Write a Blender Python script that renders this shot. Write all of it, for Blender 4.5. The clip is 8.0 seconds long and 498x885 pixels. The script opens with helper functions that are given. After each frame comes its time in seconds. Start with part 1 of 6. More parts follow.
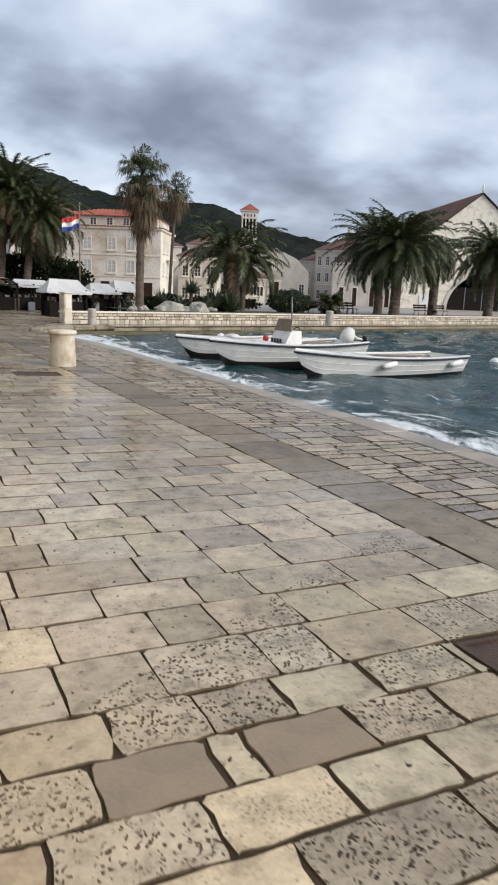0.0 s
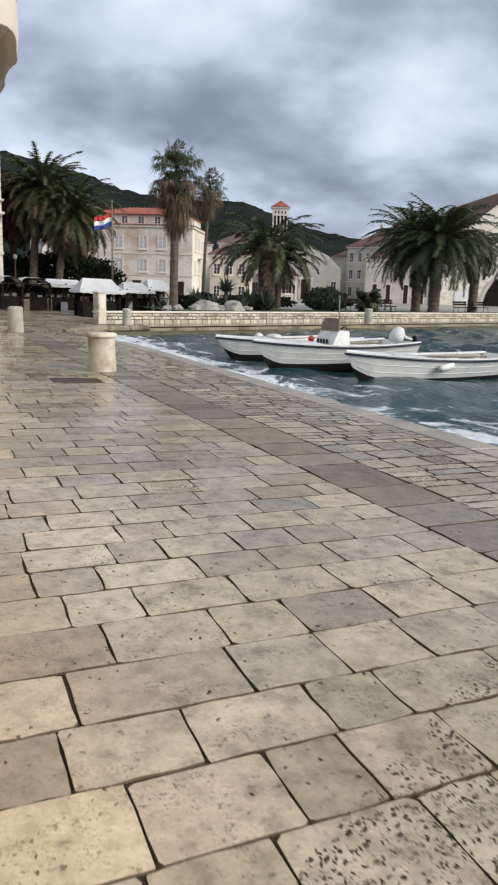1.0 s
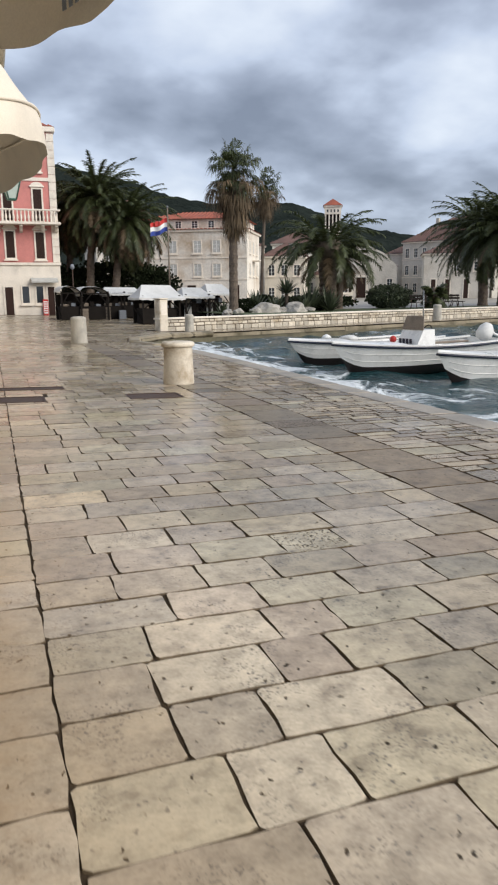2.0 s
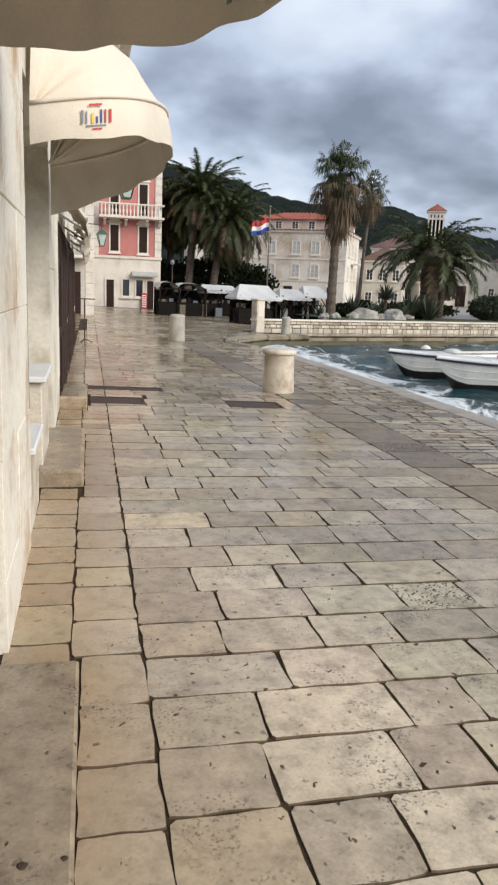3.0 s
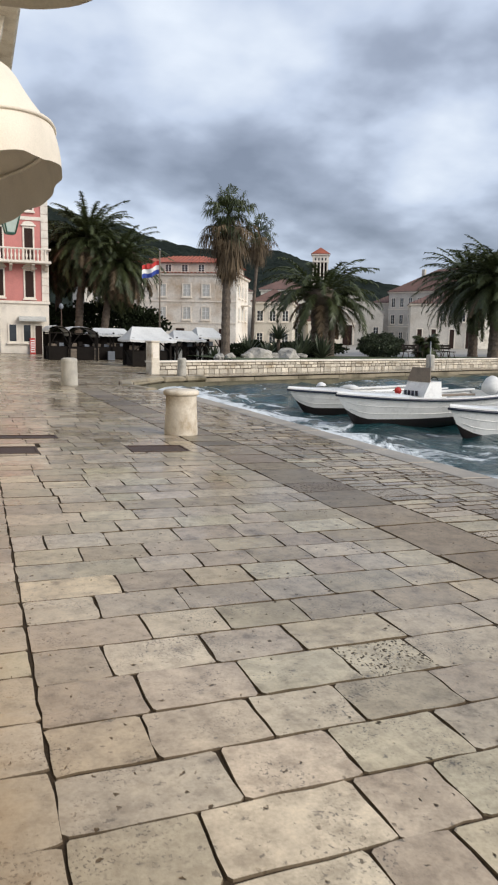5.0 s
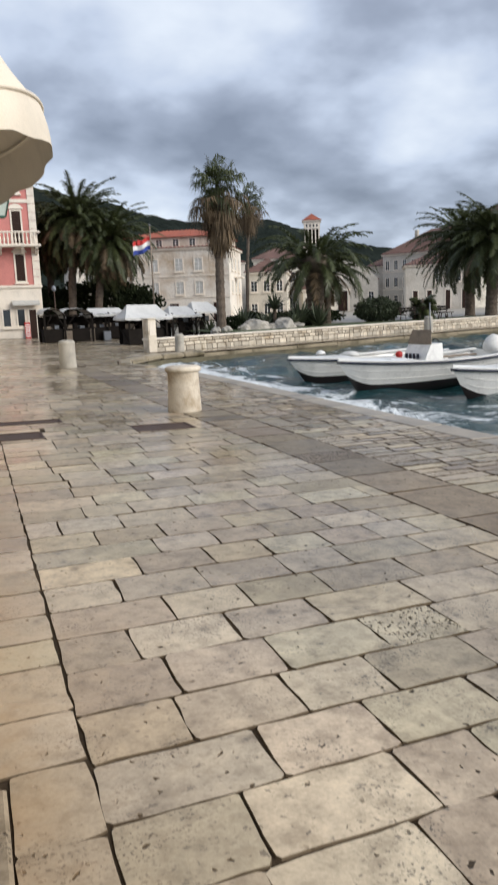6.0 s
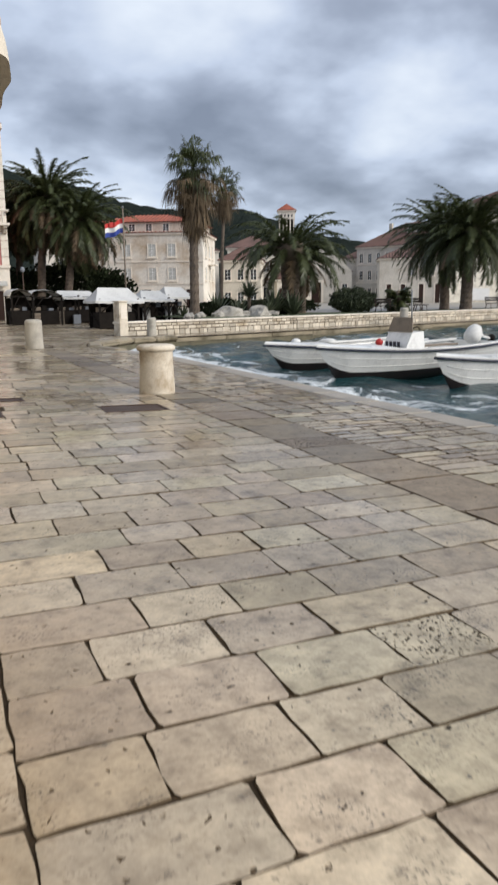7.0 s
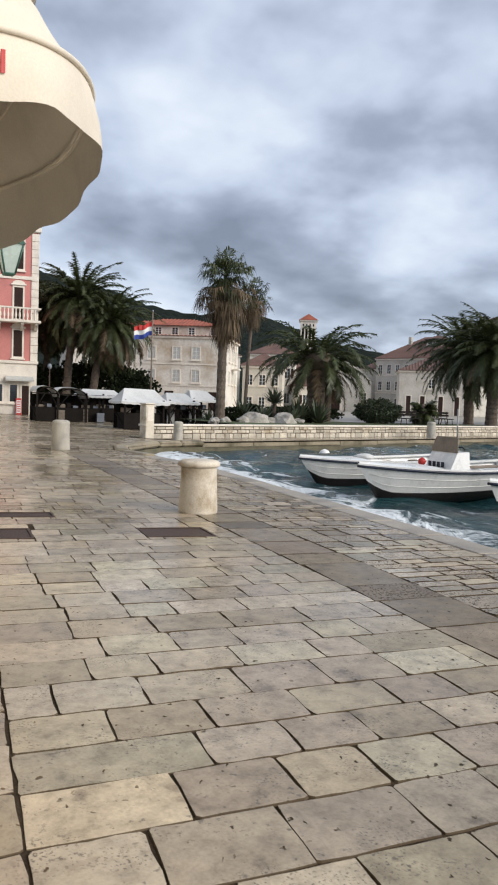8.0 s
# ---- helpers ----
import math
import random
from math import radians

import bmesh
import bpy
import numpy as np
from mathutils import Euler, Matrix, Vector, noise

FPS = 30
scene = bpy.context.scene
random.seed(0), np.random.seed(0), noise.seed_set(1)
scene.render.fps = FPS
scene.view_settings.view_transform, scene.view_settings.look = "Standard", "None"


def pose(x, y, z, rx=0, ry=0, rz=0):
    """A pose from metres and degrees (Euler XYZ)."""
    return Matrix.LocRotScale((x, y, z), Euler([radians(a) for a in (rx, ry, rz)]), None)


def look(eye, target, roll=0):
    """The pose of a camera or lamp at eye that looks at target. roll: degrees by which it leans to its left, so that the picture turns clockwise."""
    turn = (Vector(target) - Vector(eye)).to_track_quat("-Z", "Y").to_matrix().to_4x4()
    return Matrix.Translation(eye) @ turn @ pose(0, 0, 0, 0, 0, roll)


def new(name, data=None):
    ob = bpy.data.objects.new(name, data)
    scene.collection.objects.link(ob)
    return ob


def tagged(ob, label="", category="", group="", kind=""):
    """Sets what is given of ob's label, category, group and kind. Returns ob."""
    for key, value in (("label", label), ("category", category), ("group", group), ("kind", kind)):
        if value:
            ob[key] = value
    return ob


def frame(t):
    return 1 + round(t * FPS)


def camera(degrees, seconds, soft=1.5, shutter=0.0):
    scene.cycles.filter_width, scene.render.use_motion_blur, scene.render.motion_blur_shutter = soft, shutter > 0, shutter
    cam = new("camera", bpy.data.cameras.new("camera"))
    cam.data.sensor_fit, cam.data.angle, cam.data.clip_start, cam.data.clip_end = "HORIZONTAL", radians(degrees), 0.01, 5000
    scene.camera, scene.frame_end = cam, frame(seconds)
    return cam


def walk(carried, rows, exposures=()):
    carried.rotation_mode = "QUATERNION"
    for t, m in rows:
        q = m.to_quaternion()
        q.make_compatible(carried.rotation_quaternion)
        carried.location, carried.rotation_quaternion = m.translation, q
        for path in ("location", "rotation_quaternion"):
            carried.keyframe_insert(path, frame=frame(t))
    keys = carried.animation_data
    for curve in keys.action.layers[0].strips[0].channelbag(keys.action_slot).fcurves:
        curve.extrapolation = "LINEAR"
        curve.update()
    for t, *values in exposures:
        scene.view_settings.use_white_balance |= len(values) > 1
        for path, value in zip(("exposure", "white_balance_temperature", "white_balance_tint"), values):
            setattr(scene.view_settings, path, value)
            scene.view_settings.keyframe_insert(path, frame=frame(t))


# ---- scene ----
cam = camera(37.2, 8.0, soft=2.0, shutter=0.25)
PATH = [
    (0, (0.002, 0.0, 1.611), (0.845, 1.77, 1.215), 2.3),
    (0.5, (0.023, 0.63, 1.607), (0.833, 2.418, 1.223), 0.8),
    (1, (0.065, 1.271, 1.607), (0.837, 3.071, 1.203), 1.8),
    (1.2, (0.013, 1.55, 1.561), (0.768, 3.358, 1.158), 3.1),
    (2.3, (-0.041, 3.139, 1.585), (0.566, 5.009, 1.222), -1.5),
    (2.5, (-0.051, 3.246, 1.662), (0.528, 5.135, 1.352), -0.7),
    (3, (-0.15, 3.286, 1.694), (0.271, 5.199, 1.29), 2.3),
    (3.5, (-0.155, 3.288, 1.674), (0.211, 5.201, 1.216), 0.8),
    (4, (-0.136, 3.292, 1.679), (0.293, 5.191, 1.219), 0.5),
    (4.5, (-0.077, 3.587, 1.593), (0.552, 5.434, 1.154), 3.3),
    (4.7, (-0.111, 3.766, 1.598), (0.586, 5.61, 1.259), 2.0),
    (5.8, (-0.144, 3.959, 1.651), (0.492, 5.837, 1.388), -1.2),
    (6, (-0.17, 3.965, 1.62), (0.511, 5.811, 1.26), -2.2),
    (6.5, (-0.118, 4.148, 1.506), (0.517, 5.986, 1.036), -3.6),
    (7, (-0.028, 4.645, 1.41), (0.727, 6.456, 1.024), -0.6),
    (7.5, (-0.063, 5.399, 1.542), (0.695, 7.246, 1.425), 2.0),
    (8, (-0.148, 5.784, 1.589), (0.587, 7.64, 1.474), 2.0),
]
walk(cam, [(t, look(eye, target, roll)) for t, eye, target, roll in PATH])

# ---- world and sun ----
FALL = -0.0231            # the promenade falls to the sea
SEA_Z = -0.55


def nodes_of(owner):
    owner.use_nodes = True
    tree = owner.node_tree
    tree.nodes.clear()
    return tree.nodes, tree.links


def add(nodes, kind, **values):
    n = nodes.new(kind)
    for key, value in values.items():
        if key in n.inputs:
            n.inputs[key].default_value = value
    return n


def maths(nodes, links, op, a, b=0.0, c=None, clamp=False):
    n = nodes.new("ShaderNodeMath")
    n.operation, n.use_clamp = op, clamp
    for i, v in enumerate((a, b, c)):
        if v is None:
            continue
        if isinstance(v, (int, float)):
            n.inputs[i].default_value = v
        else:
            links.new(v, n.inputs[i])
    return n.outputs[0]


def ramp(nodes, links, fac, stops):
    n = nodes.new("ShaderNodeValToRGB")
    while len(n.color_ramp.elements) < len(stops):
        n.color_ramp.elements.new(0.5)
    for e, (p, c) in zip(n.color_ramp.elements, stops):
        e.position, e.color = p, (*c, 1) if len(c) == 3 else c
    links.new(fac, n.inputs[0])
    return n.outputs[0]


def mix(nodes, links, fac, a, b, blend="MIX"):
    n = nodes.new("ShaderNodeMix")
    n.data_type, n.blend_type = "RGBA", blend
    for sock, v in ((n.inputs[0], fac), (n.inputs[6], a), (n.inputs[7], b)):
        if isinstance(v, (int, float)):
            sock.default_value = v
        elif isinstance(v, tuple):
            sock.default_value = (*v, 1) if len(v) == 3 else v
        else:
            links.new(v, sock)
    return n.outputs[2]


world = bpy.data.worlds.new("sky")
scene.world = world
nodes, links = nodes_of(world)
sky = nodes.new("ShaderNodeTexSky")
sky.sky_type, sky.sun_disc = "NISHITA", False
sky.sun_elevation, sky.sun_rotation = radians(29), radians(137)
coord = nodes.new("ShaderNodeTexCoord")
split = nodes.new("ShaderNodeSeparateXYZ")
links.new(coord.outputs["Generated"], split.inputs[0])
high = maths(nodes, links, "ADD", maths(nodes, links, "MAXIMUM", split.outputs[2], 0.0), 0.34)
over = nodes.new("ShaderNodeCombineXYZ")
links.new(maths(nodes, links, "DIVIDE", split.outputs[0], high), over.inputs[0])
links.new(maths(nodes, links, "DIVIDE", split.outputs[1], high), over.inputs[1])
shift = add(nodes, "ShaderNodeMapping", Location=(2.35, 0.75, 0.4), Scale=(1.0, 1.0, 1.0))
links.new(over.outputs[0], shift.inputs["Vector"])
big = add(nodes, "ShaderNodeTexNoise", Scale=2.2, Detail=3.5, Roughness=0.45, Distortion=0.1)
links.new(shift.outputs[0], big.inputs["Vector"])
fine = add(nodes, "ShaderNodeTexNoise", Scale=5.5, Detail=4.0, Roughness=0.5, Distortion=0.1)
links.new(shift.outputs[0], fine.inputs["Vector"])
cover = maths(nodes, links, "ADD", maths(nodes, links, "MULTIPLY", big.outputs[0], 0.74), maths(nodes, links, "MULTIPLY", fine.outputs[0], 0.26))
clouds = ramp(nodes, links, cover, [(0.34, (0.225, 0.262, 0.345)), (0.44, (0.37, 0.425, 0.54)), (0.52, (0.58, 0.66, 0.81)), (0.64, (0.83, 0.90, 1.0))])
tint = mix(nodes, links, 0.12, clouds, mix(nodes, links, 1.0, sky.outputs[0], (0.12, 0.12, 0.12), "MULTIPLY"))
shine = add(nodes, "ShaderNodeBackground", Strength=1.0)
links.new(tint, shine.inputs[0])
links.new(shine.outputs[0], nodes.new("ShaderNodeOutputWorld").inputs[0])

sun = new("sun", bpy.data.lights.new("sun", "SUN"))
sun.data.energy, sun.data.angle, sun.data.color = 3.0, radians(38), (1.0, 0.94, 0.86)
sun.matrix_world = look((65, -69, 54), (0, 0, 0))
scene.view_settings.exposure = 0.1


# ---- materials ----
def mat(name, color, rough=0.6, vary=0.25, scale=3.0, bump=0.15, bump_scale=25.0, metal=0.0, second=None, spec=0.5, island=0.0, coat=0.0, each=0.0, two_sided=0.0):
    """A surface with broad stains, fine grain and relief. island / each: how much joined pieces / single objects differ."""
    m = bpy.data.materials.new(name)
    nodes, links = nodes_of(m)
    out, p = nodes.new("ShaderNodeOutputMaterial"), nodes.new("ShaderNodeBsdfPrincipled")
    links.new(p.outputs[0], out.inputs[0])
    tc = nodes.new("ShaderNodeTexCoord")
    broad = add(nodes, "ShaderNodeTexNoise", Scale=scale, Detail=5.0, Roughness=0.6)
    grain = add(nodes, "ShaderNodeTexNoise", Scale=bump_scale, Detail=4.0, Roughness=0.6)
    for n in (broad, grain):
        links.new(tc.outputs["Object"], n.inputs["Vector"])
    dark = second or tuple(c * (1 - vary) for c in color)
    light = tuple(min(1, c * (1 + vary * 0.5)) for c in color)
    base = ramp(nodes, links, broad.outputs[0], [(0.3, dark), (0.5, color), (0.72, light)])
    base = mix(nodes, links, vary, base, ramp(nodes, links, grain.outputs[0], [(0.35, (0.55, 0.55, 0.55)), (0.65, (1.15, 1.15, 1.15))]), "MULTIPLY")
    for amount, kind, sock in ((island, "ShaderNodeNewGeometry", "Random Per Island"), (each, "ShaderNodeObjectInfo", "Random")):
        if amount:
            r = nodes.new(kind).outputs[sock]
            base = mix(nodes, links, 1.0, base, ramp(nodes, links, r, [(0.0, (1 - amount,) * 3), (1.0, (1 + amount * 0.6,) * 3)]), "MULTIPLY")
    links.new(base, p.inputs["Base Color"])
    p.inputs["Metallic"].default_value = metal
    p.inputs["Specular IOR Level"].default_value = spec
    p.inputs["Coat Weight"].default_value = coat
    r = maths(nodes, links, "MULTIPLY_ADD", broad.outputs[0], 0.3, rough - 0.15, clamp=True)
    links.new(r, p.inputs["Roughness"])
    if bump:
        b = add(nodes, "ShaderNodeBump", Strength=bump, Distance=0.02)
        links.new(grain.outputs[0], b.inputs["Height"])
        links.new(b.outputs[0], p.inputs["Normal"])
    if two_sided:
        t = nodes.new("ShaderNodeBsdfTranslucent")
        links.new(base, t.inputs[0])
        s = add(nodes, "ShaderNodeMixShader", Fac=two_sided)
        links.new(p.outputs[0], s.inputs[1]), links.new(t.outputs[0], s.inputs[2])
        links.new(s.outputs[0], out.inputs[0])
    return m


def paving(name, single, dry, grey, pits=0.965, wet=0.5, spec=0.5, dirt=0.85, stained=0.7):
    """Wet limestone paving: pale and grey slabs, some of them pitted, with a thin film of water."""
    m = bpy.data.materials.new(name)
    nodes, links = nodes_of(m)
    out, p = nodes.new("ShaderNodeOutputMaterial"), nodes.new("ShaderNodeBsdfPrincipled")
    links.new(p.outputs[0], out.inputs[0])
    geo = nodes.new("ShaderNodeNewGeometry")
    pos = geo.outputs["Position"]
    rnd = nodes.new("ShaderNodeObjectInfo").outputs["Random"] if single else geo.outputs["Random Per Island"]
    rnd2 = maths(nodes, links, "FRACT", maths(nodes, links, "MULTIPLY", rnd, 17.31))
    rnd3 = maths(nodes, links, "FRACT", maths(nodes, links, "MULTIPLY", rnd, 61.7))

    def noise_of(scale, detail, rough=0.6):
        n = add(nodes, "ShaderNodeTexNoise", Scale=scale, Detail=detail, Roughness=rough)
        links.new(pos, n.inputs["Vector"])
        return n.outputs[0]

    broad, stain, grain, film = noise_of(0.45, 3), noise_of(5.0, 6, 0.65), noise_of(60, 5), noise_of(0.33, 4)
    tone = ramp(nodes, links, rnd, [(0.0, tuple(c * 0.97 for c in grey)), (0.3, tuple((a + b) / 2 for a, b in zip(dry, grey))), (0.6, dry), (0.9, tuple(min(1, c * 1.1) for c in dry)), (1.0, tuple(min(1, c * 1.28) for c in dry))])
    tone = mix(nodes, links, 0.9, tone, ramp(nodes, links, stain, [(0.3, (0.42, 0.39, 0.36)), (0.4, (0.8, 0.78, 0.75)), (0.52, (1.0, 0.99, 0.97)), (0.68, (1.2, 1.19, 1.16))]), "MULTIPLY")
    tone = mix(nodes, links, 0.4, tone, ramp(nodes, links, grain, [(0.35, (0.7, 0.69, 0.68)), (0.6, (1.1, 1.1, 1.1))]), "MULTIPLY")
    tone = mix(nodes, links, 0.6, tone, ramp(nodes, links, broad, [(0.35, (0.88, 0.86, 0.83)), (0.65, (1.1, 1.06, 0.98))]), "MULTIPLY")
    # slabs from different beds: cream, greenish, rosy and grey
    tone = mix(nodes, links, 0.85 if stained > 0.3 else 0.0, tone, ramp(nodes, links, rnd2, [(0.0, (1.06, 1.0, 0.9)), (0.3, (0.98, 1.03, 0.95)), (0.5, (1.03, 0.97, 0.95)), (0.7, (0.93, 0.94, 0.95)), (0.85, (1.1, 1.09, 1.05)), (1.0, (0.93, 0.9, 0.87))]), "MULTIPLY")
    # pits of bush-hammered slabs
    cells = add(nodes, "ShaderNodeTexVoronoi", Scale=52.0, Randomness=1.0)
    warp = nodes.new("ShaderNodeVectorMath")
    warp.operation = "MULTIPLY_ADD"
    links.new(noise_of(18, 2), warp.inputs[0])
    warp.inputs[1].default_value = (0.06, 0.06, 0.0)
    squash = add(nodes, "ShaderNodeMapping", Scale=(1.0, 0.62, 1.0), Rotation=(0, 0, 0.5))
    links.new(pos, squash.inputs["Vector"])
    links.new(squash.outputs[0], warp.inputs[2])
    links.new(warp.outputs[0], cells.inputs["Vector"])
    place = nodes.new("ShaderNodeSeparateXYZ")
    links.new(pos, place.inputs[0])
    older = maths(nodes, links, "GREATER_THAN", maths(nodes, links, "ADD", maths(nodes, links, "MULTIPLY", place.outputs[0], 0.62), 2.3), place.outputs[1])
    older = maths(nodes, links, "MULTIPLY", older, maths(nodes, links, "LESS_THAN", place.outputs[0], 3.2))
    limit = maths(nodes, links, "SUBTRACT", pits, maths(nodes, links, "MULTIPLY", older, 0.62))
    hole = maths(nodes, links, "MULTIPLY", ramp(nodes, links, cells.outputs["Distance"], [(0.29, (1, 1, 1)), (0.39, (0, 0, 0))]), maths(nodes, links, "GREATER_THAN", rnd2, limit))
    hole = maths(nodes, links, "MULTIPLY", hole, ramp(nodes, links, stain, [(0.36, (0, 0, 0)), (0.5, (1, 1, 1))]))
    # a few deep pocks on any slab
    pock = add(nodes, "ShaderNodeTexVoronoi", Scale=8.0, Randomness=1.0)
    links.new(warp.outputs[0], pock.inputs["Vector"])
    poke = maths(nodes, links, "MULTIPLY", ramp(nodes, links, pock.outputs["Distance"], [(0.045, (1, 1, 1)), (0.075, (0, 0, 0))]), ramp(nodes, links, stain, [(0.46, (0, 0, 0)), (0.5, (1, 1, 1))]))
    tiny = add(nodes, "ShaderNodeTexVoronoi", Scale=17.0, Randomness=1.0)
    links.new(warp.outputs[0], tiny.inputs["Vector"])
    peck = maths(nodes, links, "MULTIPLY", ramp(nodes, links, tiny.outputs["Distance"], [(0.1, (1, 1, 1)), (0.15, (0, 0, 0))]), ramp(nodes, links, noise_of(2.1, 4), [(0.46, (0, 0, 0)), (0.54, (1, 1, 1))]))
    poke = maths(nodes, links, "MAXIMUM", poke, peck)
    hole = maths(nodes, links, "MAXIMUM", hole, poke)
    tone = mix(nodes, links, maths(nodes, links, "MULTIPLY", hole, 0.93), tone, (0.035, 0.027, 0.02))
    # clusters of small dark specks and darkened rims
    speck = maths(nodes, links, "MULTIPLY", ramp(nodes, links, noise_of(75, 3, 0.5), [(0.57, (0, 0, 0)), (0.64, (1, 1, 1))]), ramp(nodes, links, noise_of(2.6, 3), [(0.5, (0, 0, 0)), (0.62, (1, 1, 1))]))
    speck = maths(nodes, links, "MAXIMUM", speck, maths(nodes, links, "MULTIPLY", ramp(nodes, links, noise_of(26, 4, 0.6), [(0.63, (0, 0, 0)), (0.69, (1, 1, 1))]), 0.8))
    tone = mix(nodes, links, maths(nodes, links, "MULTIPLY", speck, 0.85), tone, (0.085, 0.076, 0.064))
    tone = mix(nodes, links, 0.55, tone, ramp(nodes, links, noise_of(11, 5, 0.65), [(0.36, (0.62, 0.6, 0.57)), (0.5, (1.0, 1.0, 0.99)), (0.66, (1.16, 1.15, 1.13))]), "MULTIPLY")
    # tone drops from slightly raised at the wall to darker seaward, edge broken by noise
    seaward = maths(nodes, links, "ADD", maths(nodes, links, "MULTIPLY", place.outputs[0], 0.4), maths(nodes, links, "MULTIPLY", maths(nodes, links, "SUBTRACT", film, 0.5), 1.2))
    tone = mix(nodes, links, 1.0, tone, ramp(nodes, links, seaward, [(0.3, (1.05, 1.05, 1.05)), (0.75, (0.8, 0.79, 0.78))]), "MULTIPLY")
    # rusty run-off beside the shop fronts
    rust = maths(nodes, links, "MULTIPLY", ramp(nodes, links, maths(nodes, links, "MULTIPLY_ADD", place.outputs[0], 0.5, 0.5), [(0.4, (1, 1, 1)), (0.56, (0.5, 0.5, 0.5)), (1.0, (0, 0, 0))]), ramp(nodes, links, stain, [(0.36, (0.5,) * 3), (0.58, (1,) * 3)]))
    tone = mix(nodes, links, maths(nodes, links, "MULTIPLY", rust, stained), tone, (0.32, 0.205, 0.108))
    # worn rims full of joint dirt
    face = nodes.new("ShaderNodeSeparateXYZ")
    links.new(geo.outputs["True Normal"], face.inputs[0])
    rim = maths(nodes, links, "LESS_THAN", face.outputs[2], 0.985)
    tone = mix(nodes, links, maths(nodes, links, "MULTIPLY", rim, dirt), tone, (0.075, 0.053, 0.033))
    links.new(tone, p.inputs["Base Color"])
    wetness = ramp(nodes, links, maths(nodes, links, "ADD", film, maths(nodes, links, "MULTIPLY", maths(nodes, links, "SUBTRACT", rnd3, 0.5), 0.16)), [(wet - 0.10, (0.15,) * 3), (wet + 0.04, (0.31,) * 3), (wet + 0.2, (0.46,) * 3)])
    links.new(maths(nodes, links, "ADD", wetness, maths(nodes, links, "MAXIMUM", maths(nodes, links, "MULTIPLY", hole, 0.3), maths(nodes, links, "MULTIPLY", rim, 0.7))), p.inputs["Roughness"])
    links.new(maths(nodes, links, "MULTIPLY_ADD", maths(nodes, links, "MAXIMUM", rim, hole), 0.06 - spec, spec), p.inputs["Specular IOR Level"])
    p.inputs["IOR"].default_value = 1.45
    b = add(nodes, "ShaderNodeBump", Strength=0.6, Distance=0.014)
    height = maths(nodes, links, "SUBTRACT", maths(nodes, links, "MULTIPLY", stain, 0.5), maths(nodes, links, "MULTIPLY", hole, 0.6))
    links.new(height, b.inputs["Height"])
    links.new(b.outputs[0], p.inputs["Normal"])
    return m


PALE, GREY = (0.505, 0.445, 0.355), (0.37, 0.318, 0.25)
slab_one = paving("limestone slab", True, PALE, GREY, pits=0.999)
slab_pitted = paving("bush-hammered limestone slab", True, (0.56, 0.5, 0.41), (0.52, 0.465, 0.38), pits=-1.0)
slab_many = paving("limestone paving", False, PALE, GREY, pits=0.96, wet=0.55)
rough_many = paving("rough limestone paving", False, (0.5, 0.44, 0.355), (0.27, 0.23, 0.18), pits=0.6, wet=0.5)
strip_stone = paving("grey channel stone", False, (0.3, 0.25, 0.192), (0.19, 0.157, 0.12), pits=0.95, wet=0.4, spec=0.35)
step_stone = paving("worn tan doorstep stone", True, (0.37, 0.315, 0.24), (0.32, 0.27, 0.205), pits=2.0, wet=0.5, spec=0.5, dirt=0.0, stained=0.15)
grout = mat("wet joint mortar", (0.062, 0.043, 0.026), 0.85, 0.5, 4, 0.5, 60, spec=0.15)
quay_stone = mat("wet quay stone", (0.36, 0.318, 0.262), 0.45, 0.45, 1.2, 0.3, 30, each=0.12)
algae = mat("weedy quay wall", (0.12, 0.105, 0.06), 0.5, 0.5, 2, 0.5, 20)
iron = mat("wet cast iron", (0.075, 0.047, 0.035), 0.55, 0.4, 8, 0.4, 60, spec=0.25)
cream_stone = mat("pale worn limestone", (0.68, 0.61, 0.5), 0.55, 0.3, 2.2, 0.35, 45, second=(0.33, 0.235, 0.13))
wall_block = mat("far wall limestone", (0.6, 0.54, 0.44), 0.7, 0.35, 1.5, 0.4, 12, second=(0.36, 0.28, 0.18), each=0.35, island=0.35)
brown_kerb = mat("weedy brown kerb stone", (0.29, 0.24, 0.16), 0.5, 0.5, 0.9, 0.4, 14, second=(0.1, 0.08, 0.04))
mortar = mat("wall mortar", (0.12, 0.095, 0.068), 0.8, 0.3, 4, 0.3, 20)
white_wall = mat("whitewashed stone", (0.8, 0.75, 0.64), 0.6, 0.22, 1.3, 0.25, 22, second=(0.5, 0.44, 0.34))
house_wall = mat("weathered lime plaster", (0.74, 0.69, 0.61), 0.75, 0.3, 0.24, 0.12, 4, second=(0.46, 0.34, 0.22))
cream_plaster = mat("cream plaster", (0.62, 0.57, 0.48), 0.75, 0.25, 0.4, 0.15, 6)
pale_plaster = mat("pale grey masonry", (0.58, 0.54, 0.475), 0.75, 0.35, 0.35, 0.2, 5, second=(0.42, 0.37, 0.3))
grey_render = mat("old grey cement plaster", (0.3, 0.295, 0.28), 0.75, 0.35, 1.6, 0.4, 22, second=(0.2, 0.19, 0.175))
pink_plaster = mat("salmon pink plaster", (0.56, 0.21, 0.185), 0.7, 0.18, 0.8, 0.12, 10)
trim_stone = mat("white trim stone", (0.78, 0.71, 0.61), 0.6, 0.22, 1.0, 0.2, 14)
tile_red = mat("terracotta roof tiles", (0.33, 0.09, 0.05), 0.75, 0.35, 0.7, 0.5, 6)
tile_brown = mat("old brown roof tiles", (0.17, 0.095, 0.075), 0.8, 0.4, 0.5, 0.5, 5)
shutter_brown = mat("brown painted wood", (0.036, 0.017, 0.012), 0.6, 0.3, 4, 0.2, 30, spec=0.25)
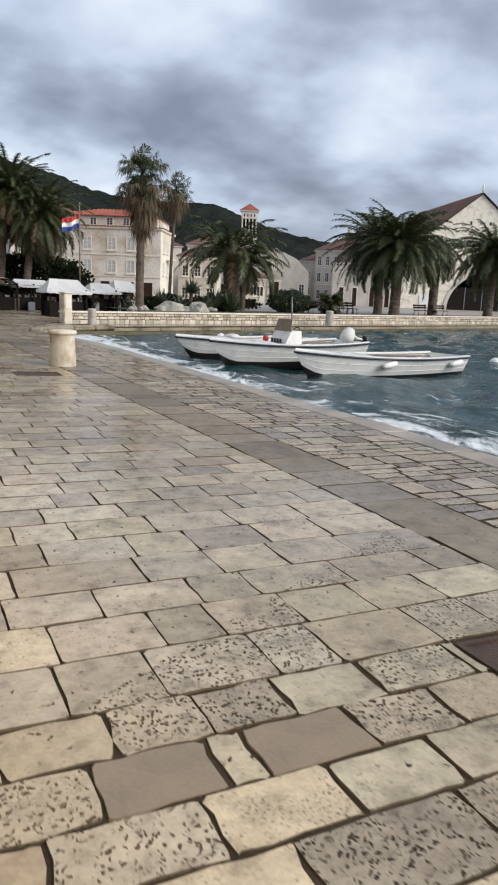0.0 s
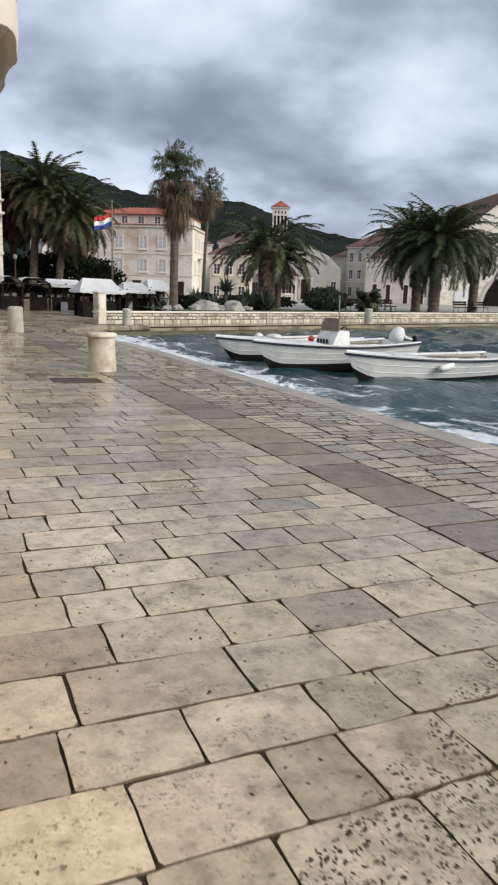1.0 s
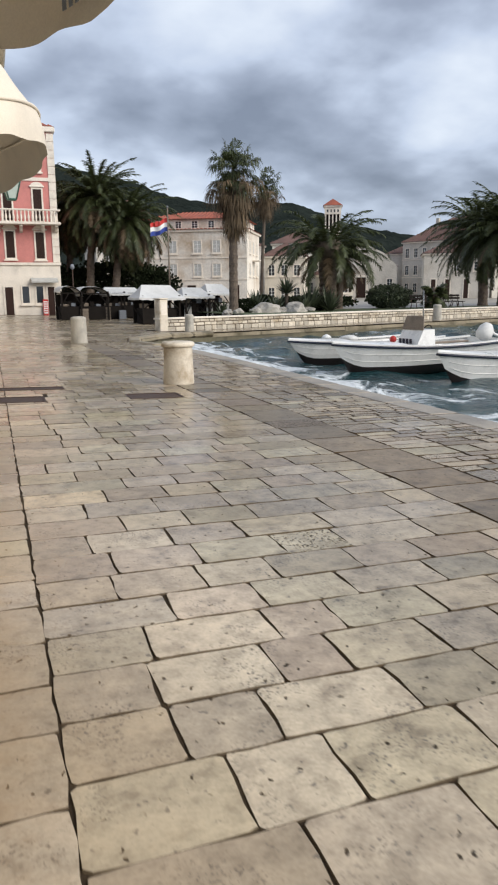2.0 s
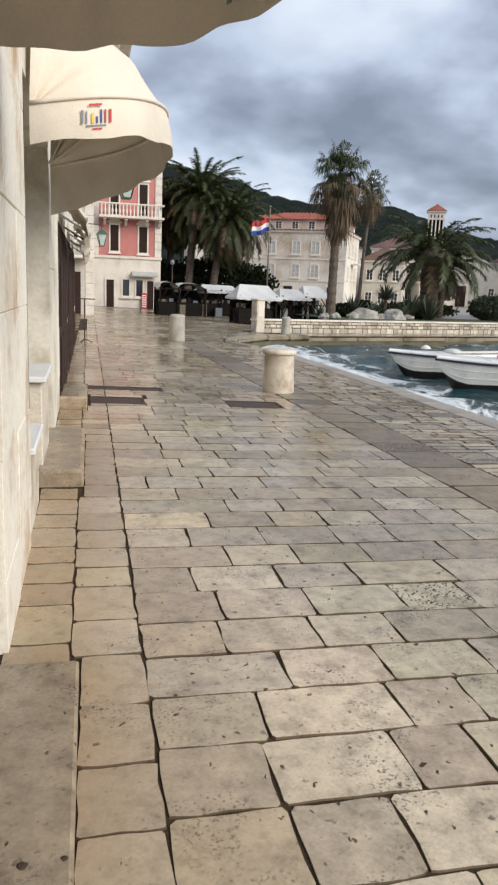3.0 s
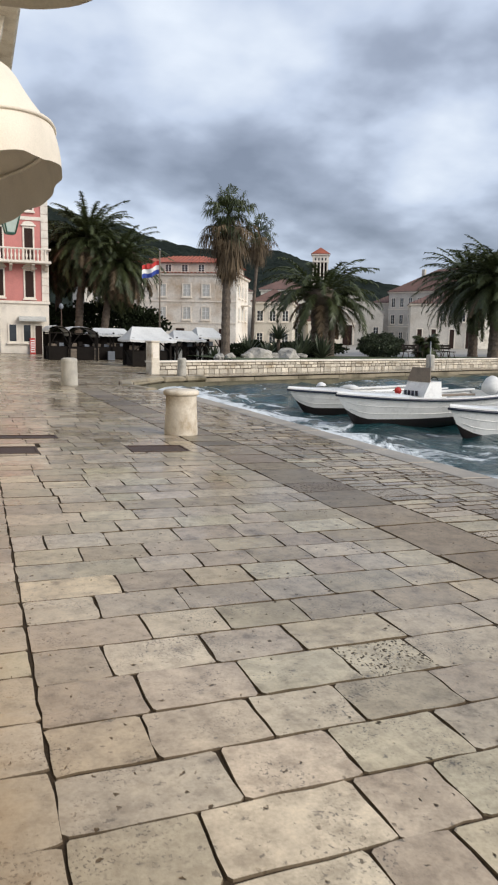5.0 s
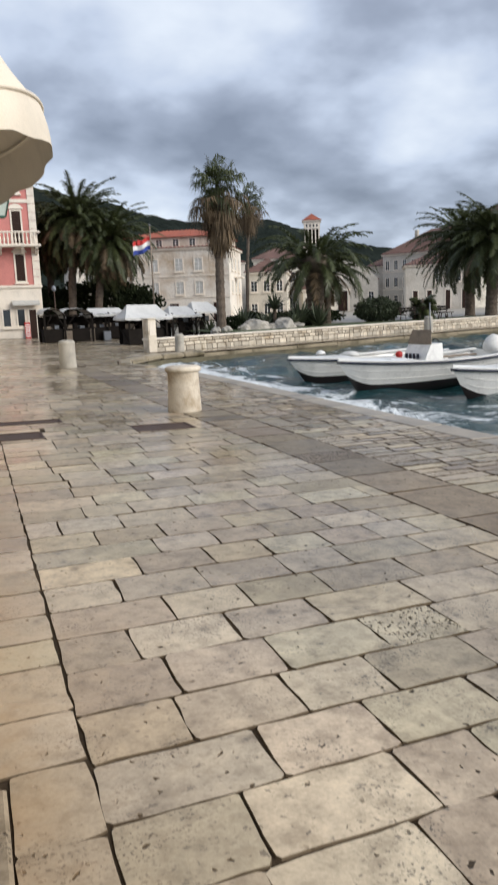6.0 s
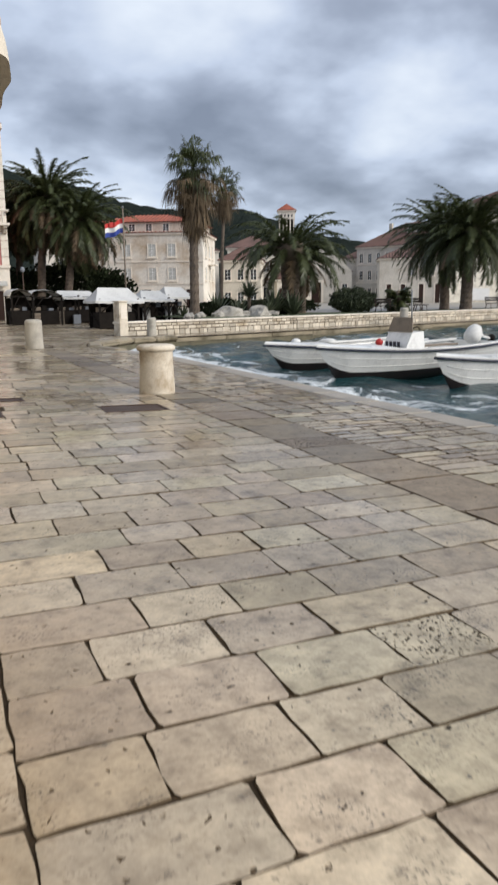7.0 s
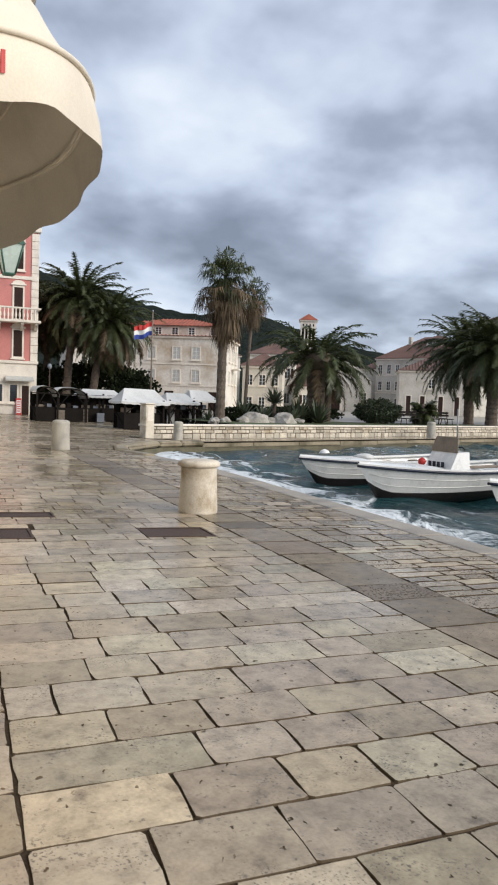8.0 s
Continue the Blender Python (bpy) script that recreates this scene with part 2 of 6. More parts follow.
shutter_pale = mat("pale grey shutters", (0.5, 0.5, 0.47), 0.6, 0.25, 4, 0.2, 30)
glass_dark = mat("dark window glass", (0.03, 0.035, 0.04), 0.12, 0.2, 2, 0.0, 10, spec=0.8)
old_wood = mat("weathered grey door wood", (0.17, 0.155, 0.14), 0.75, 0.5, 6, 0.6, 40)
canvas = mat("cream awning canvas", (0.74, 0.665, 0.55), 0.85, 0.14, 2.0, 0.12, 90)
tent_white = mat("white tarpaulin", (0.62, 0.62, 0.6), 0.6, 0.15, 1.5, 0.15, 12)
# near-black timber, also used where openings are coloured as shade
dark_frame = mat("near-black timber and shaded openings", (0.017, 0.014, 0.012), 0.85, 0.4, 3, 0.3, 20, spec=0.12)
steel = mat("grey steel", (0.22, 0.23, 0.235), 0.45, 0.2, 6, 0.1, 40, metal=0.7)
green_copper = mat("green lantern paint", (0.035, 0.11, 0.085), 0.5, 0.3, 8, 0.2, 50)
lantern_glass = mat("frosted lantern glass", (0.46, 0.55, 0.52), 0.25, 0.1, 5, 0.0, 10)
bark = mat("palm trunk bark", (0.13, 0.1, 0.075), 0.85, 0.5, 3, 0.8, 14)
frond_green = mat("palm frond green", (0.074, 0.09, 0.032), 0.5, 0.35, 1.2, 0.0, 8, island=0.45, two_sided=0.25)
frond_dry = mat("dry palm frond", (0.165, 0.115, 0.064), 0.75, 0.35, 1.5, 0.0, 8, island=0.45, two_sided=0.15)
leaf_dark = mat("dark evergreen leaves", (0.03, 0.041, 0.02), 0.85, 0.4, 1.0, 0.0, 8, island=0.5, two_sided=0.1, spec=0.12)
leaf_grey = mat("grey green shrub leaves", (0.085, 0.105, 0.06), 0.6, 0.4, 1.0, 0.0, 8, island=0.5, two_sided=0.15)
hill_green = mat("wooded hillside", (0.023, 0.029, 0.025), 1.0, 0.5, 0.02, 0.8, 0.16, second=(0.017, 0.022, 0.019), spec=0.0)
for n in hill_green.node_tree.nodes:
    if n.type == "BUMP":
        n.inputs["Distance"].default_value = 5.0
soil = mat("garden soil and grass", (0.075, 0.1, 0.04), 0.9, 0.5, 0.6, 0.4, 8)
rock = mat("grey garden rock", (0.4, 0.375, 0.33), 0.75, 0.4, 1.5, 0.5, 10)
boat_white = mat("white boat gelcoat", (0.8, 0.8, 0.78), 0.3, 0.12, 2, 0.05, 20, coat=0.3)
navy = mat("navy rub rail", (0.015, 0.02, 0.04), 0.4, 0.2, 4, 0.05, 20)
antifoul = mat("dark antifouling", (0.02, 0.014, 0.014), 0.4, 0.3, 4, 0.1, 20)
teak = mat("grey boat wood", (0.2, 0.16, 0.12), 0.6, 0.35, 5, 0.3, 30)
red_paint = mat("red paint", (0.5, 0.03, 0.025), 0.5, 0.1, 4, 0.05, 20)
blue_paint = mat("blue paint", (0.02, 0.05, 0.28), 0.5, 0.1, 4, 0.05, 20)
white_paint = mat("white paint", (0.78, 0.78, 0.76), 0.5, 0.08, 4, 0.05, 20)
yellow_paint = mat("yellow print", (0.75, 0.5, 0.06), 0.6, 0.1, 4, 0.0, 20)
grey_print = mat("grey print", (0.22, 0.24, 0.27), 0.7, 0.1, 4, 0.0, 20)
brown_slab = mat("smooth brown slab", (0.262, 0.203, 0.14), 0.42, 0.22, 5, 0.12, 60)
rusty_wall = mat("rust stained whitewashed stone", (0.84, 0.785, 0.67), 0.6, 0.2, 1.5, 0.3, 24, second=(0.5, 0.31, 0.14))
ashlar = mat("cream ashlar", (0.78, 0.71, 0.61), 0.6, 0.24, 0.9, 0.15, 12)
bollard_grey = mat("weathered grey limestone", (0.46, 0.43, 0.37), 0.65, 0.35, 3, 0.4, 40)


# ---- mesh helpers ----
class Shape:
    """Collects vertices and faces of one mesh."""

    def __init__(self):
        self.v, self.f, self.smooth = [], [], []

    def face(self, pts, smooth=False):
        n = len(self.v)
        self.v += [tuple(p) for p in pts]
        self.f.append(tuple(range(n, n + len(pts))))
        self.smooth.append(smooth)

    def box(self, lo, hi, m=None, bevel=0.0):
        (a, b, c), (d, e, g) = lo, hi
        if bevel:
            r = min(bevel, abs(d - a) / 2.2, abs(e - b) / 2.2, abs(g - c) / 2.2)
            rings = []
            for z, k in ((c, r), (c + r, 0), (g - r, 0), (g, r)):
                x0, x1, y0, y1 = a + k, d - k, b + k, e - k
                q = r * 0.6
                rings.append([(x0 + q, y0, z), (x1 - q, y0, z), (x1, y0 + q, z), (x1, y1 - q, z), (x1 - q, y1, z), (x0 + q, y1, z), (x0, y1 - q, z), (x0, y0 + q, z)])
            return self.rings(rings, True, m=m)
        p = [(a, b, c), (d, b, c), (d, e, c), (a, e, c), (a, b, g), (d, b, g), (d, e, g), (a, e, g)]
        if m is not None:
            p = [m @ Vector(q) for q in p]
        n = len(self.v)
        self.v += [tuple(q) for q in p]
        for f in ((0, 3, 2, 1), (4, 5, 6, 7), (0, 1, 5, 4), (1, 2, 6, 5), (2, 3, 7, 6), (3, 0, 4, 7)):
            self.f.append(tuple(n + i for i in f))
            self.smooth.append(False)
        return self

    def rings(self, rings, caps=True, closed=True, m=None, smooth=False):
        """A skin over rings of equal counts."""
        n, k = len(self.v), len(rings[0])
        for ring in rings:
            self.v += [tuple(m @ Vector(p)) if m is not None else tuple(p) for p in ring]
        for i in range(len(rings) - 1):
            for j in range(k if closed else k - 1):
                a, b = n + i * k + j, n + i * k + (j + 1) % k
                self.f.append((a, b, b + k, a + k))
                self.smooth.append(smooth)
        if caps and closed:
            self.f.append(tuple(n + j for j in reversed(range(k))))
            self.f.append(tuple(n + (len(rings) - 1) * k + j for j in range(k)))
            self.smooth += [False, False]
        return self

    def lathe(self, profile, centre=(0, 0, 0), seg=20, smooth=True, wob=0.0, m=None):
        cx, cy, cz = centre
        rings = [[(cx + r * (1 + wob * math.sin(3 * a + z * 5)) * math.cos(a), cy + r * math.sin(a), cz + z) for a in (2 * math.pi * i / seg for i in range(seg))] for r, z in profile]
        return self.rings(rings, True, m=m, smooth=smooth)

    def tube(self, pts, r, seg=8, r2=None):
        pts = [Vector(p) for p in pts]
        rings = []
        for i, p in enumerate(pts):
            d = (pts[min(i + 1, len(pts) - 1)] - pts[max(i - 1, 0)]).normalized()
            u = d.cross(Vector((0, 0, 1)) if abs(d.z) < 0.9 else Vector((1, 0, 0))).normalized()
            w = d.cross(u)
            rr = r if r2 is None else r + (r2 - r) * i / (len(pts) - 1)
            rings.append([p + rr * (math.cos(a) * u + math.sin(a) * w) for a in (2 * math.pi * k / seg for k in range(seg))])
        return self.rings(rings, True, smooth=True)

    def mesh(self, name, material):
        me = bpy.data.meshes.new(name)
        me.from_pydata(self.v, [], self.f)
        me.polygons.foreach_set("use_smooth", self.smooth)
        me.materials.append(material)
        me.update()
        return me


def part(name, shape, material, parent=None, label=""):
    """One mesh object, under a thing or a part."""
    me = shape.mesh(name, material)
    bm = bmesh.new()
    bm.from_mesh(me)
    bmesh.ops.recalc_face_normals(bm, faces=bm.faces)
    bm.to_mesh(me)
    bm.free()
    ob = new(name, me)
    if parent is not None:
        ob.parent = parent
    return tagged(ob, label)


def thing(name, label, category, group="", kind="", m=None):
    ob = new(name)
    ob.empty_display_size = 0.1
    if m is not None:
        ob.matrix_basis = m
    return tagged(ob, label, category, group, kind)


def box(name, lo, hi, material, parent=None, label="", bevel=0.0):
    return part(name, Shape().box(lo, hi, bevel=bevel), material, parent, label)


def ground_z(x):
    return FALL * x



# ---- sea and land ----
def sea_material():
    m = bpy.data.materials.new("stormy harbour water")
    nodes, links = nodes_of(m)
    out, p = nodes.new("ShaderNodeOutputMaterial"), nodes.new("ShaderNodeBsdfPrincipled")
    links.new(p.outputs[0], out.inputs[0])
    geo = nodes.new("ShaderNodeNewGeometry")
    stretch = add(nodes, "ShaderNodeMapping", Scale=(1.0, 0.55, 1.0), Rotation=(0, 0, radians(20)))
    links.new(geo.outputs["Position"], stretch.inputs["Vector"])
    waves = add(nodes, "ShaderNodeTexNoise", Scale=0.9, Detail=7.0, Roughness=0.6, Distortion=0.6)
    ripple = add(nodes, "ShaderNodeTexNoise", Scale=5.0, Detail=5.0, Roughness=0.6)
    lace = add(nodes, "ShaderNodeTexNoise", Scale=1.1, Detail=8.0, Roughness=0.68, Distortion=1.3)
    for n in (waves, ripple, lace):
        links.new(stretch.outputs[0], n.inputs["Vector"])
    body = ramp(nodes, links, waves.outputs[0], [(0.3, (0.007, 0.026, 0.034)), (0.55, (0.018, 0.062, 0.07)), (0.75, (0.055, 0.13, 0.138))])
    # foam lies thickest along the quay
    xyz = nodes.new("ShaderNodeSeparateXYZ")
    links.new(geo.outputs["Position"], xyz.inputs[0])
    near = ramp(nodes, links, maths(nodes, links, "DIVIDE", maths(nodes, links, "SUBTRACT", xyz.outputs[0], 5.6), 4.0, clamp=True), [(0.0, (0.46,) * 3), (0.3, (0.33,) * 3), (0.6, (0.13,) * 3), (1.0, (0.02,) * 3)])
    froth = maths(nodes, links, "ADD", lace.outputs[0], near)
    white = ramp(nodes, links, froth, [(0.61, (0, 0, 0)), (0.72, (1, 1, 1))])
    links.new(mix(nodes, links, white, body, (0.72, 0.76, 0.78)), p.inputs["Base Color"])
    links.new(maths(nodes, links, "MULTIPLY_ADD", white, 0.5, 0.12), p.inputs["Roughness"])
    p.inputs["IOR"].default_value = 1.33
    b = add(nodes, "ShaderNodeBump", Strength=1.0, Distance=0.4)
    links.new(maths(nodes, links, "ADD", waves.outputs[0], maths(nodes, links, "MULTIPLY", ripple.outputs[0], 0.22)), b.inputs["Height"])
    links.new(b.outputs[0], p.inputs["Normal"])
    return m


sea_mat = sea_material()
s = Shape()
NX, NY = 110, 110
xs = [5.0 + 50 * (i / NX) ** 1.5 for i in range(NX + 1)]
ys = [-6 + 66 * j / NY for j in range(NY + 1)]
for y in ys:
    for x in xs:
        d = 0.2 * noise.noise((x * 0.4, y * 0.3, 0.3)) + 0.12 * noise.noise((x * 1.0, y * 0.8, 4.0)) + 0.03 * noise.noise((x * 2.6, y * 2.2, 9.0))
        s.v.append((x, y, SEA_Z + d))
for j in range(NY):
    for i in range(NX):
        a = j * (NX + 1) + i
        s.f.append((a, a + 1, a + NX + 2, a + NX + 1))
        s.smooth.append(True)
n = len(s.v)
s.v += [(5, -400, SEA_Z), (900, -400, SEA_Z), (900, -6, SEA_Z), (5, -6, SEA_Z), (55, -6, SEA_Z), (900, 60, SEA_Z), (55, 60, SEA_Z)]
s.f += [(n, n + 1, n + 2, n + 4, n + 3), (n + 4, n + 2, n + 5, n + 6)]
s.smooth += [False, False]
tagged(part("water", s, sea_mat, None, "choppy dark teal harbour water with white foam"), "", "water", "", "structure")

W0, WD = Vector((7.19, 36.26, 0)), Vector((0.946, 0.325, 0))
WN = Vector((-0.325, 0.946, 0))
QUAY = [(6.35, -9.0), (6.25, 8.0), (6.05, 14.0), (5.95, 20.0), (5.8, 24.0), (5.3, 26.6), (4.85, 28.3), (5.2, 30.2), (7.0, 32.9), (9.2, 34.2)]
far_edge = [tuple((W0 + WD * d - WN * 2.6)[:2]) for d in (1.1, 12, 24, 40, 70, 120)]

# mortar bed under the paving, with the quay wall
s = Shape()
rim = [(-0.9, -9.0)] + QUAY + far_edge
land_back = [tuple((W0 + WD * 120)[:2]), tuple((W0 + WD * 6.5)[:2]), (16.5, 60.0), (12.0, 82.0), (-30.0, 82.0), (-30.0, 40.0), (-0.9, 40.0)]
ring = rim + land_back


def bed_z(x, y):
    return ground_z(min(x, 9.0)) - 0.008


bm = bmesh.new()
bm.faces.new([bm.verts.new((x, y, 0)) for x, y in ring])
bmesh.ops.triangulate(bm, faces=bm.faces[:])
bmesh.ops.bisect_plane(bm, geom=bm.verts[:] + bm.edges[:] + bm.faces[:], plane_co=(9, 0, 0), plane_no=(1, 0, 0))
for v in bm.verts:
    v.co.z = bed_z(v.co.x, v.co.y)
bmesh.ops.recalc_face_normals(bm, faces=bm.faces[:])
me = bpy.data.meshes.new("ground")
bm.to_mesh(me)
bm.free()
me.materials.append(grout)
tagged(new("ground", me), "dark wet mortar bed of the stone promenade", "ground", "", "structure")
s = Shape()
for (x0, y0), (x1, y1) in zip(rim[1:-1], rim[2:]):
    s.face([(x0, y0, bed_z(x0, y0) - 0.16), (x1, y1, bed_z(x1, y1) - 0.16), (x1, y1, -2.5), (x0, y0, -2.5)])
tagged(part("quay_wall", s, algae, None, "weedy stone quay wall below the promenade"), "", "quay wall", "", "structure")

s = Shape()
back = [tuple((W0 + WD * d + WN * 0.25)[:2]) for d in (6.4, 30, 60, 130)]
s.face([(x, y, 0.3) for x, y in back] + [(900, 150, 0.5), (900, 900, 0.5), (-900, 900, 0.5), (-900, 81, 0.3), (11.9, 81, 0.3), (16.4, 60, 0.3)])
square_stone = mat("grey square paving", (0.33, 0.295, 0.24), 0.5, 0.35, 0.3, 0.2, 3)
tagged(part("garden_ground", s, square_stone, None, "pale grey paved ground of the town square"), "", "ground", "", "structure")
s = Shape()
front = [W0 + WD * d + WN * 0.45 for d in (6.6, 12, 20, 30, 45, 75)]
rear = [W0 + WD * d + WN * w for d, w in ((8.0, 9.0), (12, 9.5), (20, 6.0), (30, 4.0), (45, 3.6), (75, 3.5))]
s.rings([[(p.x, p.y, 0.345) for p in front], [(p.x, p.y, 0.36) for p in rear]], False, False)
s.rings([[(p.x, p.y, 0.36) for p in rear], [(p.x, p.y, 0.25) for p in rear]], False, False)
tagged(part("lawn", s, soil, None, "strip of garden soil and grass behind the wall"), "", "ground", "", "structure")


def hill_height(b, r):
    stops = [(-60, 9.6), (-20, 9.6), (0, 9.3), (5, 8.95), (8.7, 8.35), (10.8, 7.85), (13.5, 6.95), (16, 6.6), (18.5, 6.5), (20.7, 6.56), (22, 6.55), (23.2, 6.3), (25, 5.65), (26.5, 5.05), (28, 4.7), (30.2, 4.3), (32, 3.95), (36, 3.5), (45, 3.0), (60, 2.6), (80, 2.2)]
    for (b0, e0), (b1, e1) in zip(stops, stops[1:]):
        if b0 <= b <= b1:
            e = e0 + (e1 - e0) * (b - b0) / (b1 - b0)
            break
    top = 640 * math.tan(radians(e)) + 0.3
    k = max(0.0, min(1.0, (r - 200) / 440))
    k = k * k * (3 - 2 * k) if r < 640 else 1 - (r - 640) / 900
    return top * k + (1.8 * noise.noise((b * 0.9, r * 0.02, 0)) + 1.4 * noise.noise((b * 3.7, r * 0.07, 3))) * min(1, k * 2)


s = Shape()
NB, NR = 300, 40
for i in range(NB + 1):
    b = -60 + 140 * i / NB
    for j in range(NR + 1):
        r = 200 + 640 * j / NR
        s.v.append((r * math.sin(radians(b)), r * math.cos(radians(b)), hill_height(b, r) - 5.0 + random.uniform(-0.9, 0.9) + (0.5 if j else -3)))
for i in range(NB):
    for j in range(NR):
        a = i * (NR + 1) + j
        s.f.append((a, a + 1, a + NR + 2, a + NR + 1))
        s.smooth.append(True)
tagged(part("hill", s, hill_green, None, "dark wooded hill behind the old town"), "", "hill", "", "structure")


# ---- far wall along the other quay ----
far_wall = thing("stone_wall", "low pale limestone block wall with flat coping", "wall", "", "structure", Matrix.Translation(W0) @ Matrix.Rotation(math.atan2(WD.y, WD.x), 4, "Z"))
WALL_LEN, WALL_BASE, WALL_TOP = 75.0, -0.18, 0.42
box("core", (0.03, 0.03, WALL_BASE - 0.3), (WALL_LEN, 0.40, WALL_TOP - 0.08), mortar, far_wall)
for i in range(25):
    box("coping", (i * 3.0 + 0.004 - 0.03 * (i == 0), -0.05, WALL_TOP - 0.08), (i * 3.0 + 2.99, 0.46, WALL_TOP), trim_stone, far_wall, bevel=0.012)
rng = random.Random(5)
rest = Shape()
count = 0
for z0, z1 in ((WALL_BASE - 0.05, 0.02), (0.02, 0.18), (0.18, WALL_TOP - 0.085)):
    x = 0.0
    while x < WALL_LEN - 0.6:
        w = rng.uniform(0.22, 0.55)
        d = rng.uniform(0.0, 0.022)
        lo, hi = (x + 0.016, d - 0.01, z0 + 0.012 + rng.uniform(-0.01, 0.012)), (x + w - 0.014, 0.2, z1 - 0.012 + rng.uniform(-0.02, 0.008))
        if x < 36 and count < 296:
            part("block", Shape().box(lo, hi, bevel=0.018), wall_block, far_wall)
            count += 1
        else:
            rest.box(lo, hi, bevel=0.018)
        x += w
tagged(part("blocks", rest, wall_block, far_wall), kind="stuff")
box("pier", (0.0, -0.08, WALL_BASE - 0.1), (0.42, 0.40, 1.24), cream_stone, far_wall, "pale stone pier with a flat cap", 0.03)
box("pier_panel", (0.06, -0.095, 0.55), (0.36, -0.082, 1.14), trim_stone, far_wall, "pale inset panel", 0.008)
box("pier_cap", (-0.04, -0.12, 1.244), (0.46, 0.44, 1.31), cream_stone, far_wall, bevel=0.03)
# quay kerb below the wall
s = Shape()
for a, b in zip(far_edge, far_edge[1:]):
    a, b = Vector((*a, 0)), Vector((*b, 0))
    n = max(1, int((b - a).length / 2.2))
    d = (b - a) / n
    for k in range(n):
        m = Matrix.Translation(a + d * k) @ Matrix.Rotation(math.atan2(d.y, d.x), 4, "Z")
        s.box((0.01, 0.0, -0.46), (d.length - 0.01, 0.6, bed_z(9, 0) + 0.0), m=m, bevel=0.02)
apron = Shape()
rng = random.Random(14)
for k in range(3):
    x = 0.9
    while x < 60:
        w = rng.uniform(0.7, 1.3)
        apron.box((x + 0.008, -2.0 + k * 0.64, -0.28), (x + w - 0.008, -1.37 + k * 0.64, bed_z(9, 0) + 0.014), m=far_wall.matrix_basis, bevel=0.01)
        x += w
tagged(part("apron_slabs", apron, slab_many, None, "wet stone paving strip under the wall"), "", "pavement", "", "structure")
tagged(part("quay_kerb", s, brown_kerb, None, "weedy brown wet stone kerb along the water"), "", "kerb", "", "structure")


# ---- bollards ----
def bollard(x, y, h, r, flared=True):
    ob = thing("bollard", "round pale limestone mooring bollard stained near its foot", "bollard", "stone bollards", m=pose(x, y, ground_z(min(x, 9)) - 0.02, 0, 0, random.uniform(0, 360)))
    prof = [(r * 0.98, 0), (r * 1.0, h * 0.05), (r * 0.97, h * 0.3), (r * 0.93, h * 0.6), (r * 0.92, h * 0.84), (r * 0.94, h * 0.865)]
    if not flared:
        prof += [(r * 0.93, h * 0.92), (r * 0.86, h * 0.965), (r * 0.6, h * 0.995), (0.01, h)]
        part("shaft", Shape().lathe(prof, seg=24, wob=0.015), bollard_grey, ob)
        return tagged(ob, "round topped weathered grey limestone bollard")
    part("shaft", Shape().lathe(prof, seg=28, wob=0.006), cream_stone, ob)
    cap = [(r * 0.94, h * 0.866), (r * 1.04, h * 0.88), (r * 1.075, h * 0.91), (r * 1.07, h * 0.95), (r * 1.0, h * 0.975), (r * 0.9, h * 0.99), (r * 0.4, h * 1.0), (0.01, h * 1.0)]
    part("cap", Shape().lathe(cap, seg=28, wob=0.008), cream_stone, ob)
    return ob


bollard(3.15, 16.05, 0.79, 0.285)
bollard(2.69, 27.95, 0.90, 0.27, False)
bollard(8.1, 34.35, 0.84, 0.2, False)
bollard(24.6, 40.6, 0.95, 0.26, False)

# ---- iron covers in the paving ----
def cover(x0, y0, x1, y1, label):
    z = ground_z((x0 + x1) / 2)
    ob = thing("drain_cover", label, "drain cover", "iron covers", m=pose((x0 + x1) / 2, (y0 + y1) / 2, z + 0.002, 0, math.degrees(math.atan(-FALL)), 0))
    w, d = (x1 - x0) / 2, (y1 - y0) / 2
    s = Shape()
    for lo, hi in (((-w, -d), (w, -d + 0.03)), ((-w, d - 0.03), (w, d)), ((-w, -d + 0.03), (-w + 0.03, d - 0.03)), ((w - 0.03, -d + 0.03), (w, d - 0.03))):
        s.box((*lo, -0.02), (*hi, 0.006))
    part("frame", s, iron, ob)
    box("plate", (-w + 0.03, -d + 0.03, -0.02), (w - 0.03, d - 0.03, -0.004), iron, ob)


COVERS = [(-0.14, 14.12, 0.66, 14.75), (-0.19, 15.6, 1.06, 15.98), (1.93, 14.12, 2.78, 14.72), (2.42, 2.13, 2.9, 2.62)]
for c in COVERS:
    cover(*c, "dark rusty wet cast iron cover set flush in paving")


# ---- near building on the promenade ----
WX = -0.55
building = thing("shop_building", "old whitewashed limestone shop building with stained stone jambs", "building")


def wall_run(name, y0, y1, x, z0, z1, material, label="", back=-1.1):
    """A stretch of wall with an uneven face of single blocks as far up as they show."""
    top = min(z1, 3.25)
    ob = box(name, (back, y0, z0), (x - 0.014, y1, z1), material, building, label)
    z = z0
    rng = random.Random(int(y0 * 100))
    while z < top - 0.05:
        h = min(rng.uniform(0.4, 0.75), top - z)
        y = y0
        while y < y1 - 0.02:
            w = min(rng.uniform(0.6, 1.3), y1 - y)
            part("block", Shape().box((x - 0.05, y + 0.001, z + 0.001), (x + rng.uniform(-0.004, 0.005), y + w - 0.001, z + h - 0.001), bevel=0.004), material, ob)
            y += w
        z += h
    return ob


